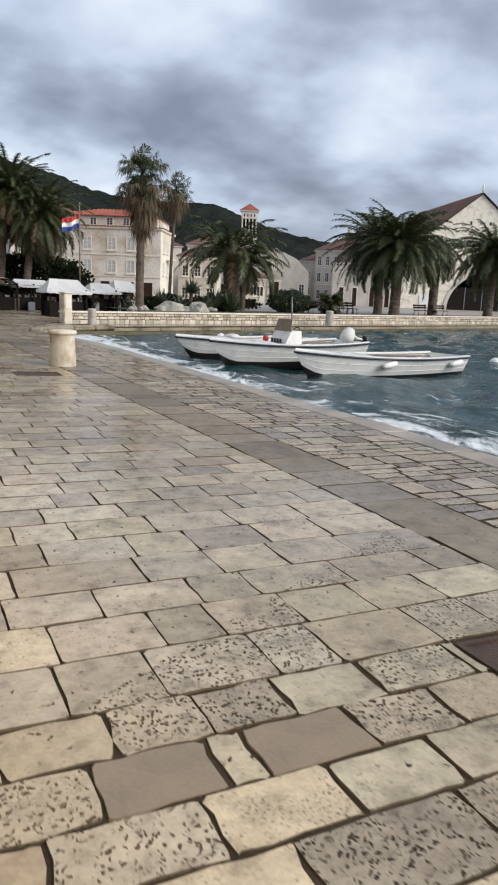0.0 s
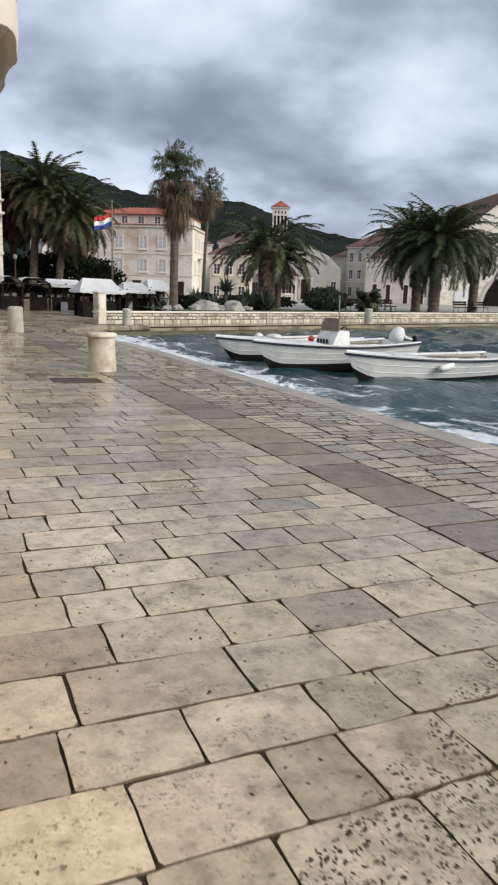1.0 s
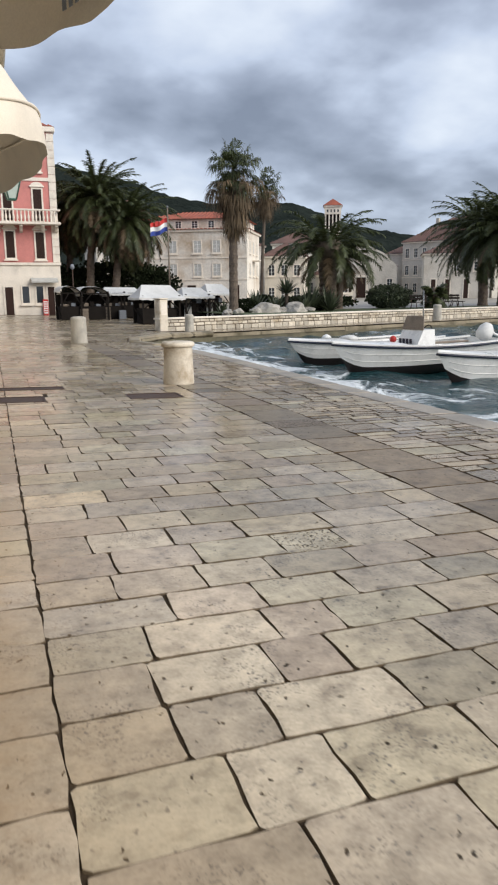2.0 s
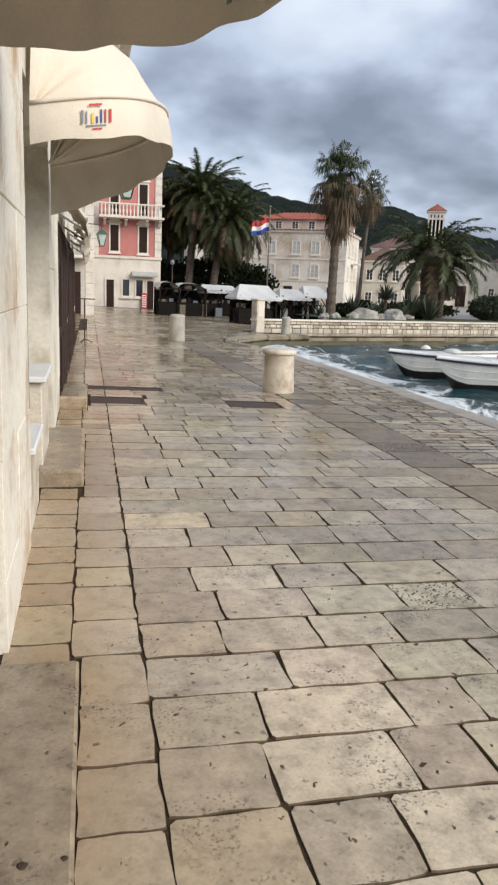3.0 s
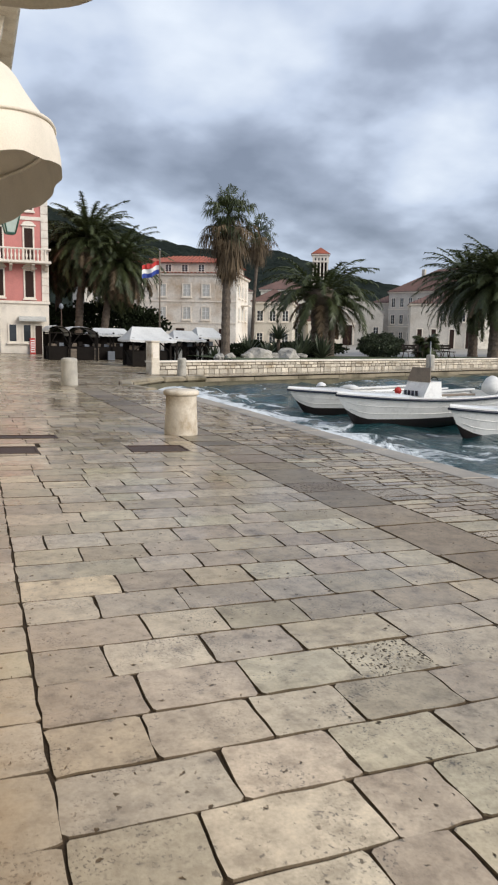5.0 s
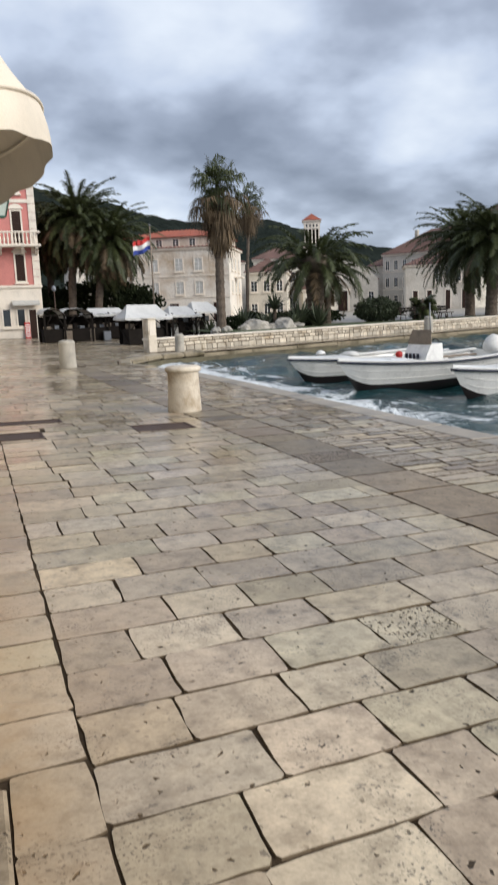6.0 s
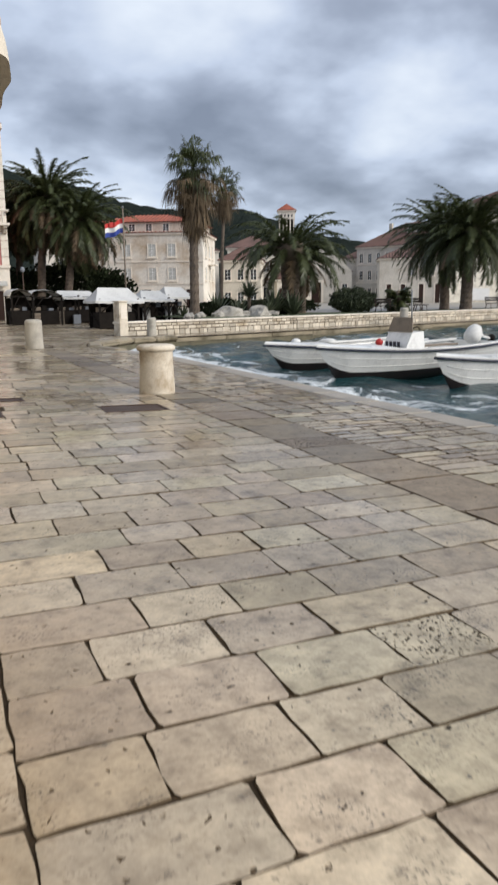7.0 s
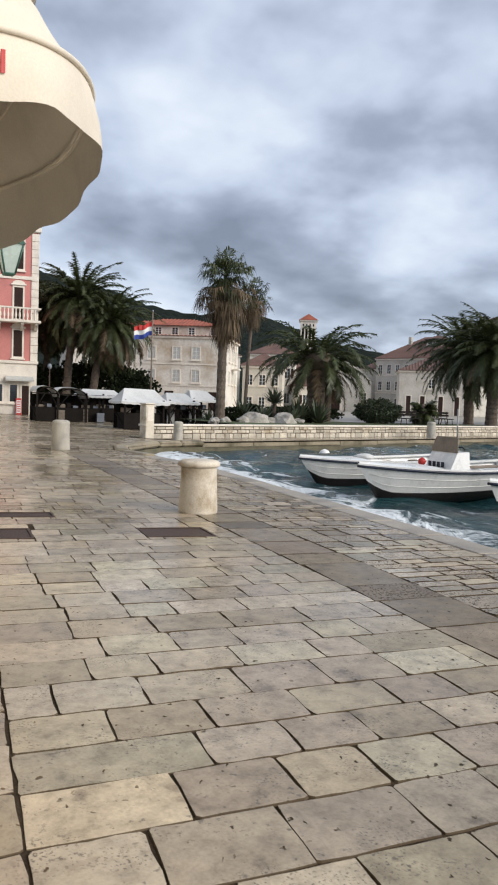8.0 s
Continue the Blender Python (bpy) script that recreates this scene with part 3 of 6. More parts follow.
box("wall_stretch", (-1.1, -8.0, -0.1), (WX, 4.72, 9.0), white_wall, building)
wall_run("wall_stretch", 4.72, 6.58, WX - 0.02, 2.25, 9.0, white_wall)
box("lintel", (-0.8, 4.6, 2.02), (WX + 0.03, 6.58, 2.25), white_wall, building, "pale stone door lintel", 0.015)
wall_run("door_jamb", 6.58, 8.05, WX + 0.03, -0.1, 3.2, rusty_wall, "rust-stained pale stone jamb")
wall_run("wall_stretch", 6.58, 8.05, WX, 3.2, 9.0, white_wall)
box("recess_back", (-1.1, 8.05, -0.1), (-0.8, 11.4, 3.0), grey_render, building, "grey plaster at the back of a recess")
wall_run("wall_stretch", 8.05, 11.4, WX, 3.0, 9.0, white_wall)
box("pilaster", (-0.84, 8.75, 0.0), (-0.60, 9.15, 2.95), grey_render, building, "grey plaster pilaster", 0.02)
wall_run("wall_stretch", 11.4, 13.3, WX, -0.1, 9.0, white_wall)
wall_run("wall_stretch", 13.3, 24.5, WX, 2.5, 9.0, white_wall)
for y0, y1 in ((13.3, 13.7), (17.3, 17.7), (21.0, 21.4), (24.1, 24.5)):
    wall_run("pier", y0, y1, WX, -0.1, 2.5, white_wall)
wall_run("wall_stretch", 24.5, 31.0, WX - 0.1, -0.1, 9.0, cream_plaster)
box("roof_slab", (-9, -8, 9.0), (-0.3, 31, 9.3), tile_brown, building, "brown tiled eaves")
box("side_wall", (-9, 30.7, -0.1), (-1.1, 31.0, 9.0), cream_plaster, building)

# weathered door of horizontal boards
door = thing("door_1", "weathered grey wooden door of rough horizontal boards", "door", "", "structure")
rng = random.Random(9)
z = 0.11
while z < 2.0:
    h = rng.uniform(0.10, 0.16)
    box("board", (-0.62, 4.75, z), (-0.565 + rng.uniform(-0.006, 0.006), 6.56, min(z + h - 0.008, 2.01)), old_wood, door, bevel=0.006)
    z += h
for zz in (0.5, 1.55):
    box("strap_hinge", (-0.563, 6.1, zz), (-0.548, 6.55, zz + 0.06), iron, door, "rusty iron strap hinge", 0.004)
part("ring_handle", Shape().tube([(-0.545, 6.35 + 0.05 * math.cos(a), 1.05 + 0.06 * math.sin(a)) for a in np.linspace(0, 6.28, 14)], 0.008), iron, door, "dark iron ring handle")

ledge = box("stone_ledge", (-0.75, 3.6, -0.02), (-0.20, 6.34, 0.085), step_stone, None, "long worn tan limestone doorstep ledge", 0.012)
tagged(ledge, "", "doorstep", "", "structure")
for x, y, r in ((-0.34, 5.16, 0.016), (-0.225, 5.17, 0.011)):
    part("iron_plug", Shape().lathe([(r, -0.02), (r, 0.001), (r * 0.8, 0.0025), (0.001, 0.003)], (x, y, 0.085), 10, wob=0.2), iron, ledge, "rusty iron plug")
for y0, y1, x1 in ((9.48, 11.4, -0.2), (13.64, 15.05, -0.18)):
    step = box("stone_step", (-0.62, y0, -0.02), (x1, y1, 0.16), step_stone, None, "worn wet tan limestone step block along the wall", 0.03)
    tagged(step, "", "step", "", "structure")


def bench(y0, y1, z):
    ob = thing("stone_bench", "white marble topped stone seat in the recess", "bench", "marble seats")
    box("seat", (-0.80, y0, z - 0.05), (-0.50, y1, z), white_paint, ob, "white marble slab", 0.01)
    box("support", (-0.78, y0 + 0.06, -0.02), (-0.54, y1 - 0.05, z - 0.052), cream_stone, ob, bevel=0.015)


bench(8.2, 9.15, 0.62)
bench(9.6, 10.7, 0.92)

# brown shop doors further on
for y0, y1 in ((13.72, 17.28), (17.72, 20.98), (21.42, 24.08)):
    ob = thing("shop_door", "dark brown wooden folding shop door", "door", "brown shop doors")
    n = 4
    for i in range(n):
        a, b = y0 + (y1 - y0) * i / n, y0 + (y1 - y0) * (i + 1) / n
        s = Shape().box((-0.62, a + 0.01, 0.02), (-0.535, b - 0.01, 2.46), bevel=0.01)
        for z0, z1 in ((0.2, 0.95), (1.1, 2.3)):
            s.box((-0.545, a + 0.12, z0), (-0.515, b - 0.12, z1), bevel=0.01)
        part("leaf", s, shutter_brown, ob)


# ---- dome awnings ----
def dome_awning(yc, zc, half, reach, lift, drop, label, print_it, skin=0.045, flare=0.0, sag=0.0):
    """A rounded folding awning: hoops that turn about a line on the wall, with a hanging valance."""
    ob = thing("dome_awning", label, "awning", "dome awnings", m=pose(WX + 0.02, yc, zc))

    def hoop(a, e, k=1.0):
        # e: 0..pi along the hoop, a: turn above level
        c, s_ = math.cos(e), math.sin(e)
        y = -half * math.copysign(abs(c) ** 0.8, c) * k
        r = reach * abs(s_) ** 0.8 * k
        return Vector((r * math.cos(a), y, r * math.sin(a)))

    N, M = 64, 20
    a0 = radians(lift)
    rows = []
    for j in range(M + 1):
        a = a0 + (radians(88) - a0) * j / M
        rib = 1 - 0.025 * math.sin(math.pi * ((j * 3 / M) % 1.0)) - 0.09 * math.sin(math.pi * j / M)
        rows.append([hoop(a, math.pi * i / N, rib) for i in range(N + 1)])
    shell = part("canopy", Shape().rings(rows, False, False, smooth=True), canvas, ob, "taut cream canvas dome")
    rows = []
    for j in range(5):
        k = j / 4
        ring = []
        for i in range(N + 1):
            p = hoop(a0, math.pi * i / N, 1.0 + 0.012 * math.sin(k * 3.0))
            e = i / N
            wave = 0.006 * math.sin(i * 1.1) * k + 0.012 * math.sin(i * 0.5 + 1) * k + flare * k * math.sin(math.pi * e) ** 0.7
            out = Vector((p.x, p.y, 0)).normalized() if p.length > 0 else Vector((1, 0, 0))
            fall = drop + sag * e ** 2.5
            ring.append(p + out * (wave + 0.012) + Vector((0, 0, -fall * k + (0.009 * math.sin(i * 0.6) + 0.012 * noise.noise((i * 0.3, yc, 0)) if j == 4 else 0))))
        rows.append(ring)
    part("valance", Shape().rings(rows, False, False, smooth=True), canvas, ob, "hanging cream canvas valance")
    part("piping", Shape().tube([hoop(a0, math.pi * i / N, 1.015) for i in range(N + 1)], 0.014, 6), canvas, ob)
    for a, k in ((a0, 0.985), (a0 + 0.45, 0.885), (a0 + 0.9, 0.875)):
        part("hoop", Shape().tube([hoop(a, math.pi * i / 24, k) for i in range(25)], 0.011, 6), canvas, ob)
    # printed emblem as plain bars, on the valance
    for e, z, w, h, material in print_it:
        ring = []
        for k in range(2):
            q = hoop(a0, e + (k - 0.5) * w / reach, 1.0)
            out = Vector((q.x, q.y, 0)).normalized()
            ring.append(q + out * skin + Vector((0, 0, z)))
        up = Vector((0, 0, h))
        n0 = (ring[1] - ring[0]).cross(up).normalized() * 0.003
        s = Shape()
        s.rings([[ring[0], ring[1], ring[1] + up, ring[0] + up], [ring[0] + n0, ring[1] + n0, ring[1] + up + n0, ring[0] + up + n0]])
        part("printed_bar", s, material, ob)
    return ob


logo = [(e * 0.66 - 0.145, z * 0.8 - 0.01, w * 0.42, h * 0.72, c) for e, z, w, h, c in (
    (0.60, -0.20, 0.035, 0.12, grey_print), (0.64, -0.20, 0.02, 0.11, grey_print), (0.70, -0.20, 0.04, 0.09, yellow_paint), (0.745, -0.2, 0.03, 0.06, blue_paint),
    (0.79, -0.2, 0.03, 0.12, blue_paint), (0.835, -0.2, 0.03, 0.12, red_paint), (0.89, -0.2, 0.045, 0.12, red_paint), (0.73, -0.06, 0.22, 0.018, red_paint), (0.74, -0.225, 0.34, 0.014, grey_print), (0.75, -0.25, 0.16, 0.014, red_paint))]
dome_awning(10.08, 2.84, 1.36, 1.03, 12, 0.26, "cream canvas dome awning with a printed emblem over a shop", logo, 0.042, 0.05, 0.22)
words = [(math.pi - 1.03 - 0.07 * i, -0.14, 0.045, 0.085, grey_print) for i in range(6)] + [(math.pi - 1.02 - 0.05 * i, -0.2, 0.028, 0.04, grey_print) for i in range(8)]
dome_awning(5.31, 2.845, 1.26, 1.0, 0.5, 0.25, "cream canvas dome awning hanging over the doorway", words, -0.035)

# crumpled folded awnings over the brown doors
rng = random.Random(21)
for y in (15.3, 19.2, 22.6):
    ob = thing("folded_awning", "cream canvas awning folded up against the wall", "awning", "folded awnings", m=pose(WX, y, 2.5))
    s = Shape()
    rows = []
    for j in range(9):
        a = j / 8
        rows.append([(0.12 + 0.28 * math.sin(a * 2.4) + 0.05 * rng.uniform(-1, 1), -1.4 + 2.8 * i / 16, 0.32 - a * 0.62 + 0.07 * rng.uniform(-1, 1)) for i in range(17)])
    part("cloth", s.rings(rows, False, False, smooth=True), canvas, ob)
    part("arm", Shape().tube([(0.0, -1.3, 0.1), (0.35, -1.3, -0.1)], 0.015), steel, ob)
    part("arm", Shape().tube([(0.0, 1.3, 0.1), (0.35, 1.3, -0.1)], 0.015), steel, ob)

# stone balcony above
balcony = thing("stone_balcony", "pale stone balcony slab on carved corbels", "balcony", m=pose(WX, 14.2, 4.95))
box("slab", (-0.02, -1.8, 0.0), (1.0, 1.8, 0.16), cream_stone, balcony, bevel=0.03)
for y in (-1.3, 0.0, 1.3):
    s = Shape()
    prof = [(-0.02, -0.75), (0.22, -0.68), (0.34, -0.5), (0.62, -0.36), (0.8, -0.2), (0.85, 0.0), (-0.02, 0.0)]
    s.rings([[(x, y + d, z - 0.003) for x, z in prof] for d in (-0.14, 0.14)])
    part("corbel", s, cream_stone, balcony)


# ---- wall lanterns ----
def lantern(x, y, z, size):
    ob = thing("wall_lantern", "green metal wall lantern with frosted panes on a bracket", "lantern", "green lanterns", m=pose(x, y, z, 0, 0, 10))
    k = size
    part("cage", Shape().rings([[(r * math.cos(a), r * math.sin(a), h) for a in (math.pi / 4 + math.pi / 2 * i for i in range(4))] for r, h in ((0.09 * k, -0.3 * k), (0.11 * k, -0.28 * k), (0.10 * k, -0.265 * k))]), green_copper, ob)
    part("panes", Shape().rings([[(r * math.cos(a), r * math.sin(a), h) for a in (math.pi / 4 + math.pi / 2 * i for i in range(4))] for r, h in ((0.095 * k, -0.264 * k), (0.215 * k, 0.12 * k))]), lantern_glass, ob)
    for i in range(4):
        a = math.pi / 4 + math.pi / 2 * i
        part("corner_bar", Shape().tube([(0.1 * k * math.cos(a), 0.1 * k * math.sin(a), -0.27 * k), (0.225 * k * math.cos(a), 0.225 * k * math.sin(a), 0.125 * k)], 0.014 * k, 5), green_copper, ob)
    part("lid", Shape().rings([[(r * math.cos(a), r * math.sin(a), h) for a in (math.pi / 4 + math.pi / 2 * i for i in range(4))] for r, h in ((0.25 * k, 0.121 * k), (0.25 * k, 0.14 * k), (0.13 * k, 0.25 * k), (0.05 * k, 0.29 * k), (0.02 * k, 0.36 * k))]), green_copper, ob)
    part("bracket", Shape().tube([(0, 0, 0.35 * k), (0, 0, 0.42 * k), (-0.1, 0, 0.47 * k), (WX - x - 0.05, 0, 0.47 * k)], 0.014, 6), iron, ob)


lantern(0.40, 15.0, 3.2, 0.85)
lantern(0.22, 26.0, 3.0, 0.8)


# ---- houses ----
def window(parent, x, z, w, h, frame_mat, pane_mat, leaves=None, y=0.0, sill=True, mullion=True):
    """A window on a wall that faces -y: surround, recessed pane, glazing bars, sill and shutters."""
    win = thing("window", "", "")
    for key in list(win.keys()):
        del win[key]
    win.parent = parent
    win.location = (x, y, z)
    t = 0.12
    s = Shape()
    s.box((-w / 2 - t, -0.05, -t), (-w / 2, 0.06, h + t)).box((w / 2, -0.05, -t), (w / 2 + t, 0.06, h + t))
    s.box((-w / 2, -0.05, h), (w / 2, 0.06, h + t)).box((-w / 2, -0.05, -t), (w / 2, 0.06, 0))
    part("frame", s, frame_mat, win)
    box("pane", (-w / 2, -0.012, 0), (w / 2, 0.03, h), pane_mat, win)
    if mullion:
        s = Shape().box((-0.03, -0.03, 0), (0.03, -0.013, h))
        for k in (1, 2):
            s.box((-w / 2, -0.028, h * k / 3 - 0.015), (-0.03, -0.013, h * k / 3 + 0.015)).box((0.03, -0.028, h * k / 3 - 0.015), (w / 2, -0.013, h * k / 3 + 0.015))
        part("glazing_bar", s, white_paint if leaves is None else shutter_pale, win)
    if sill:
        box("sill", (-w / 2 - 0.2, -0.16, -t - 0.1), (w / 2 + 0.2, 0.06, -t - 0.002), frame_mat, win)
    if leaves is not None:
        for sgn in (-1, 1):
            x0, x1 = sorted((sgn * (w / 2 + t + 0.005), sgn * (w + t * 0.6)))
            s = Shape().box((x0, -0.08, 0), (x1, -0.03, h))
            for k in range(7):
                s.box((x0 + 0.05, -0.095, h * (k + 0.2) / 7), (x1 - 0.05, -0.081, h * (k + 0.8) / 7))
            part("shutter", s, leaves, win)
    return win


def roof(parent, x0, x1, y0, y1, z, rise, material, hip=True, over=0.35, label=""):
    """A tiled roof with its rows of tiles as ribs down the slopes."""
    a, b, c, d = x0 - over, x1 + over, y0 - over, y1 + over
    s = Shape()
    w, l = b - a, d - c
    if w >= l:
        k = l / 2 if hip else 0.0
        r0, r1 = (a + k, (c + d) / 2, z + rise), (b - k, (c + d) / 2, z + rise)
    else:
        k = w / 2 if hip else 0.0
        r0, r1 = ((a + b) / 2, c + k, z + rise), ((a + b) / 2, d - k, z + rise)
    p = [(a, c, z), (b, c, z), (b, d, z), (a, d, z)]
    if w >= l:
        faces = [(p[0], p[1], r1, r0), (p[2], p[3], r0, r1), (p[1], p[2], r1), (p[3], p[0], r0)]
    else:
        faces = [(p[1], p[2], r1, r0), (p[3], p[0], r0, r1), (p[0], p[1], r0), (p[2], p[3], r1)]
    for f in faces:
        s.face(f)
    s.face([(x, y, z - 0.02) for x, y, _ in reversed(p)])
    # ribs of barrel tiles
    for f in faces[:2]:
        q = [Vector(v) for v in f]
        n = int((q[1] - q[0]).length / 0.45)
        up = (q[1] - q[0]).cross(q[3] - q[0]).normalized()
        up = up if up.z > 0 else -up
        for i in range(1, n):
            t = i / n
            lo = q[0].lerp(q[1], t)
            hi = q[3].lerp(q[2], min(1, max(0, t)))
            run = (q[1] - q[0]).normalized()
            along = (lo - q[0]).dot(run)
            start, stop = (q[3] - q[0]).dot(run), (q[2] - q[0]).dot(run)
            depth = ((q[3] - q[0]) - run * start)
            f_ = 1.0 if start <= along <= stop else (along / start if along < start else ((q[1] - q[0]).length - along) / max(0.01, (q[1] - q[0]).length - stop))
            hi = lo + depth * f_
            w_ = run * 0.1
            s.rings([[lo - w_, lo + up * 0.09, lo + w_], [hi - w_, hi + up * 0.09, hi + w_]], False, False)
    return part("roof", s, material, parent, label)


def house(name, label, m, w, d, h, wall_mat, roof_mat, rise, cols, floors, win=(0.95, 1.5), leaves=None, hip=True, base=0.0, storey=3.2, side_cols=(), cornice=True, pane=None):
    """A house whose front lies in its own plane y = 0 and faces -y."""
    ob = thing(name, label, "house", "old town houses", m=m)
    box("wall", (0, 0, -1.5), (w, d, h), wall_mat, ob)
    if cornice:
        box("cornice", (-0.22, -0.22, h - 0.28), (w + 0.22, d + 0.22, h + 0.004), trim_stone, ob, bevel=0.04)
    roof(ob, 0, w, 0, d, h + 0.006, rise, roof_mat, hip)
    for z in floors:
        for x in cols:
            window(ob, x, z, win[0], win[1], trim_stone, pane or glass_dark, leaves)
        for y in side_cols:
            win_ob = window(ob, 0, z, win[0], win[1], trim_stone, pane or glass_dark, leaves)
            win_ob.matrix_basis = Matrix.Translation((w, y, z)) @ Matrix.Rotation(radians(90), 4, "Z")
    return ob


# the large plain white house with an attic storey and red roof
HW = 13.0
white_house = house("white_house", "large weathered white house with stacked windows and red tiled attic", pose(16.12, 89.6, 0.3, 0, 0, -28), HW, 9.7, 8.15, house_wall, tile_red, 0.3, (1.7, 4.5, 7.35, 9.55), (3.05, 5.6), (0.82, 1.3), None, True, side_cols=(2.2, 4.9, 7.6), pane=shutter_pale)
for z in (2.55, 4.95):
    box("string_course", (-0.06, -0.07, z), (HW + 0.06, 0.02, z + 0.13), trim_stone, white_house)
box("attic_wall", (0.5, 0.5, 8.16), (HW - 0.5, 9.0, 9.3), house_wall, white_house)
for x in (1.3, 3.2, 5.1, 7.0, 8.9, 11.4):
    window(white_house, x, 8.35, 0.62, 0.72, trim_stone, glass_dark, None, 0.5, False)
for y in (2.0, 3.4):
    w_ = window(white_house, 0, 8.35, 0.62, 0.72, trim_stone, glass_dark, None, 0, False)
    w_.matrix_basis = Matrix.Translation((HW - 0.5, y, 8.35)) @ Matrix.Rotation(radians(90), 4, "Z")
roof(white_house, 0.5, HW - 0.5, 0.5, 9.0, 9.305, 1.15, tile_red)
for x in (0.9, 3.7, 6.6, 9.4, 11.6):
    d = new("ground_door")
    d.parent, d.location = white_house, (x, 0, 0)
    box("leaf", (-0.5, -0.03, -0.2), (0.5, 0.02, 2.0), shutter_brown, d)
    box("surround", (-0.65, -0.05, 2.0), (0.65, 0.02, 2.2), trim_stone, d)
box("side_balcony", (HW + 0.002, 3.9, 4.7), (HW + 0.9, 6.0, 4.85), trim_stone, white_house, "small stone balcony", 0.03)

house("town_house", "narrow cream house with terracotta roof behind palms", pose(33.2, 93.0, 0.3, 0, 0, -26), 5.0, 10, 5.6, cream_plaster, tile_brown, 1.7, (0.9, 2.5, 4.1), (0.4, 3.2), (0.7, 1.25), None)
house("town_house", "pale plastered house with small dark windows", pose(39.2, 106.0, 0.3, 0, 0, -26), 6.6, 10, 8.0, white_wall, tile_brown, 1.8, (1.1, 3.3, 5.5), (1.0, 4.6), (0.8, 1.4), shutter_brown)
house("low_house", "low cream house with a red tiled roof", pose(43.0, 97.5, 0.3, 0, 0, -14), 4.6, 7, 3.4, cream_plaster, tile_brown, 1.5, (1.2, 3.4), (1.0,), (0.8, 1.2), shutter_brown, False)
house("town_house", "old stone house with a faded red roof uphill", pose(17.0, 128.0, 0.3, 0, 0, 2), 11.0, 12, 12.6, pale_plaster, tile_brown, 3.4, (2, 5, 8), (6.0, 9.0), (0.9, 1.4), None, False)
house("town_house", "old stone house with brown roof on the slope", pose(36.0, 140.0, 0.3, 0, 0, -8), 14.0, 12, 9.6, pale_plaster, tile_brown, 3.2, (2, 5, 8, 11), (3.0, 6.3), (0.9, 1.4), None)
house("town_house", "distant cream terrace house with small windows", pose(49.0, 128.0, 0.3, 0, 0, -20), 12.0, 10, 6.6, cream_plaster, tile_brown, 2.2, (1.5, 4, 6.5, 9), (1.0, 3.9), (0.8, 1.3), None)
house("town_house", "distant cream terrace house with small windows", pose(72.0, 131.0, 0.3, 0, 0, -28), 12.0, 10, 8.0, pale_plaster, tile_brown, 2.4, (1.5, 4, 6.5, 9), (1.5, 4.6), (0.8, 1.3), None)

# cathedral with its bell tower
church = thing("cathedral", "pale stone church front with a tall bell tower", "church", m=pose(53.6, 121.6, 0.3, 0, 0, -25))
box("nave", (-1, 0, -1.5), (13.2, 14, 5.2), pale_plaster, church)
s = Shape()
s.rings([[(-1, y, 5.2), (13.2, y, 5.2), (11, y, 7.4), (7.2, y, 9.2), (2.4, y, 7.4)] for y in (0.0, 0.7)])
part("gable", s, pale_plaster, church)
roof(church, -1, 13.2, 0.8, 14, 5.21, 2.4, tile_brown, True)
s = Shape().box((6.0, -0.12, 0), (6.4, 0.0, 3.4)).box((8.0, -0.12, 0), (8.4, 0.0, 3.4)).box((5.8, -0.16, 3.4), (8.6, 0.0, 3.8))
part("portal", s, trim_stone, church)
box("door", (6.4, -0.04, 0), (8.0, 0.02, 3.4), shutter_brown, church)
part("rose_window", Shape().rings([[(7.2 + r * math.cos(a), y, 6.3 + r * math.sin(a)) for a in (2 * math.pi * k / 20 for k in range(20))] for r, y in ((0.9, -0.01), (0.9, -0.1), (0.7, -0.1), (0.62, -0.03))]), trim_stone, church)
for x in (2.4, 12.0):
    window(church, x, 1.5, 0.8, 1.6, trim_stone, glass_dark, None, 0, False)
tower = thing("bell_tower", "square pale stone bell tower with red pyramid roof", "tower", m=pose(63.4, 137.0, 0, 0, 0, -25))
TH = 17.35
box("shaft", (-1.55, -1.55, -1), (1.55, 1.55, TH - 5.0), trim_stone, tower)
box("string_course", (-1.7, -1.7, TH - 4.996), (1.7, 1.7, TH - 4.75), trim_stone, tower, bevel=0.05)
for i in range(5):
    for sx, sy in ((0, -1), (1, 0), (0, 1), (-1, 0)):
        o = -1.35 + 2.7 * i / 4
        x, y = (o, sy * 1.35) if sx == 0 else (sx * 1.35, o)
        if sx != 0 and i in (0, 4):
            continue
        box("column", (x - 0.12, y - 0.12, TH - 4.74), (x + 0.12, y + 0.12, TH - 1.6), trim_stone, tower)
# a solid near-black block stands in for the shade between the columns
box("bell_chamber_shade", (-1.2, -1.2, TH - 4.74), (1.2, 1.2, TH - 1.6), dark_frame, tower, "solid near-black block for the shaded bell chamber")
box("frieze", (-1.55, -1.55, TH - 1.596), (1.55, 1.55, TH - 0.3), trim_stone, tower)
for i in range(4):
    box("slit", (-1.1 + 0.65 * i, -1.57, TH - 1.25), (-0.85 + 0.65 * i, -1.551, TH - 0.75), glass_dark, tower)
box("cornice", (-1.75, -1.75, TH - 0.296), (1.75, 1.75, TH), trim_stone, tower, bevel=0.05)
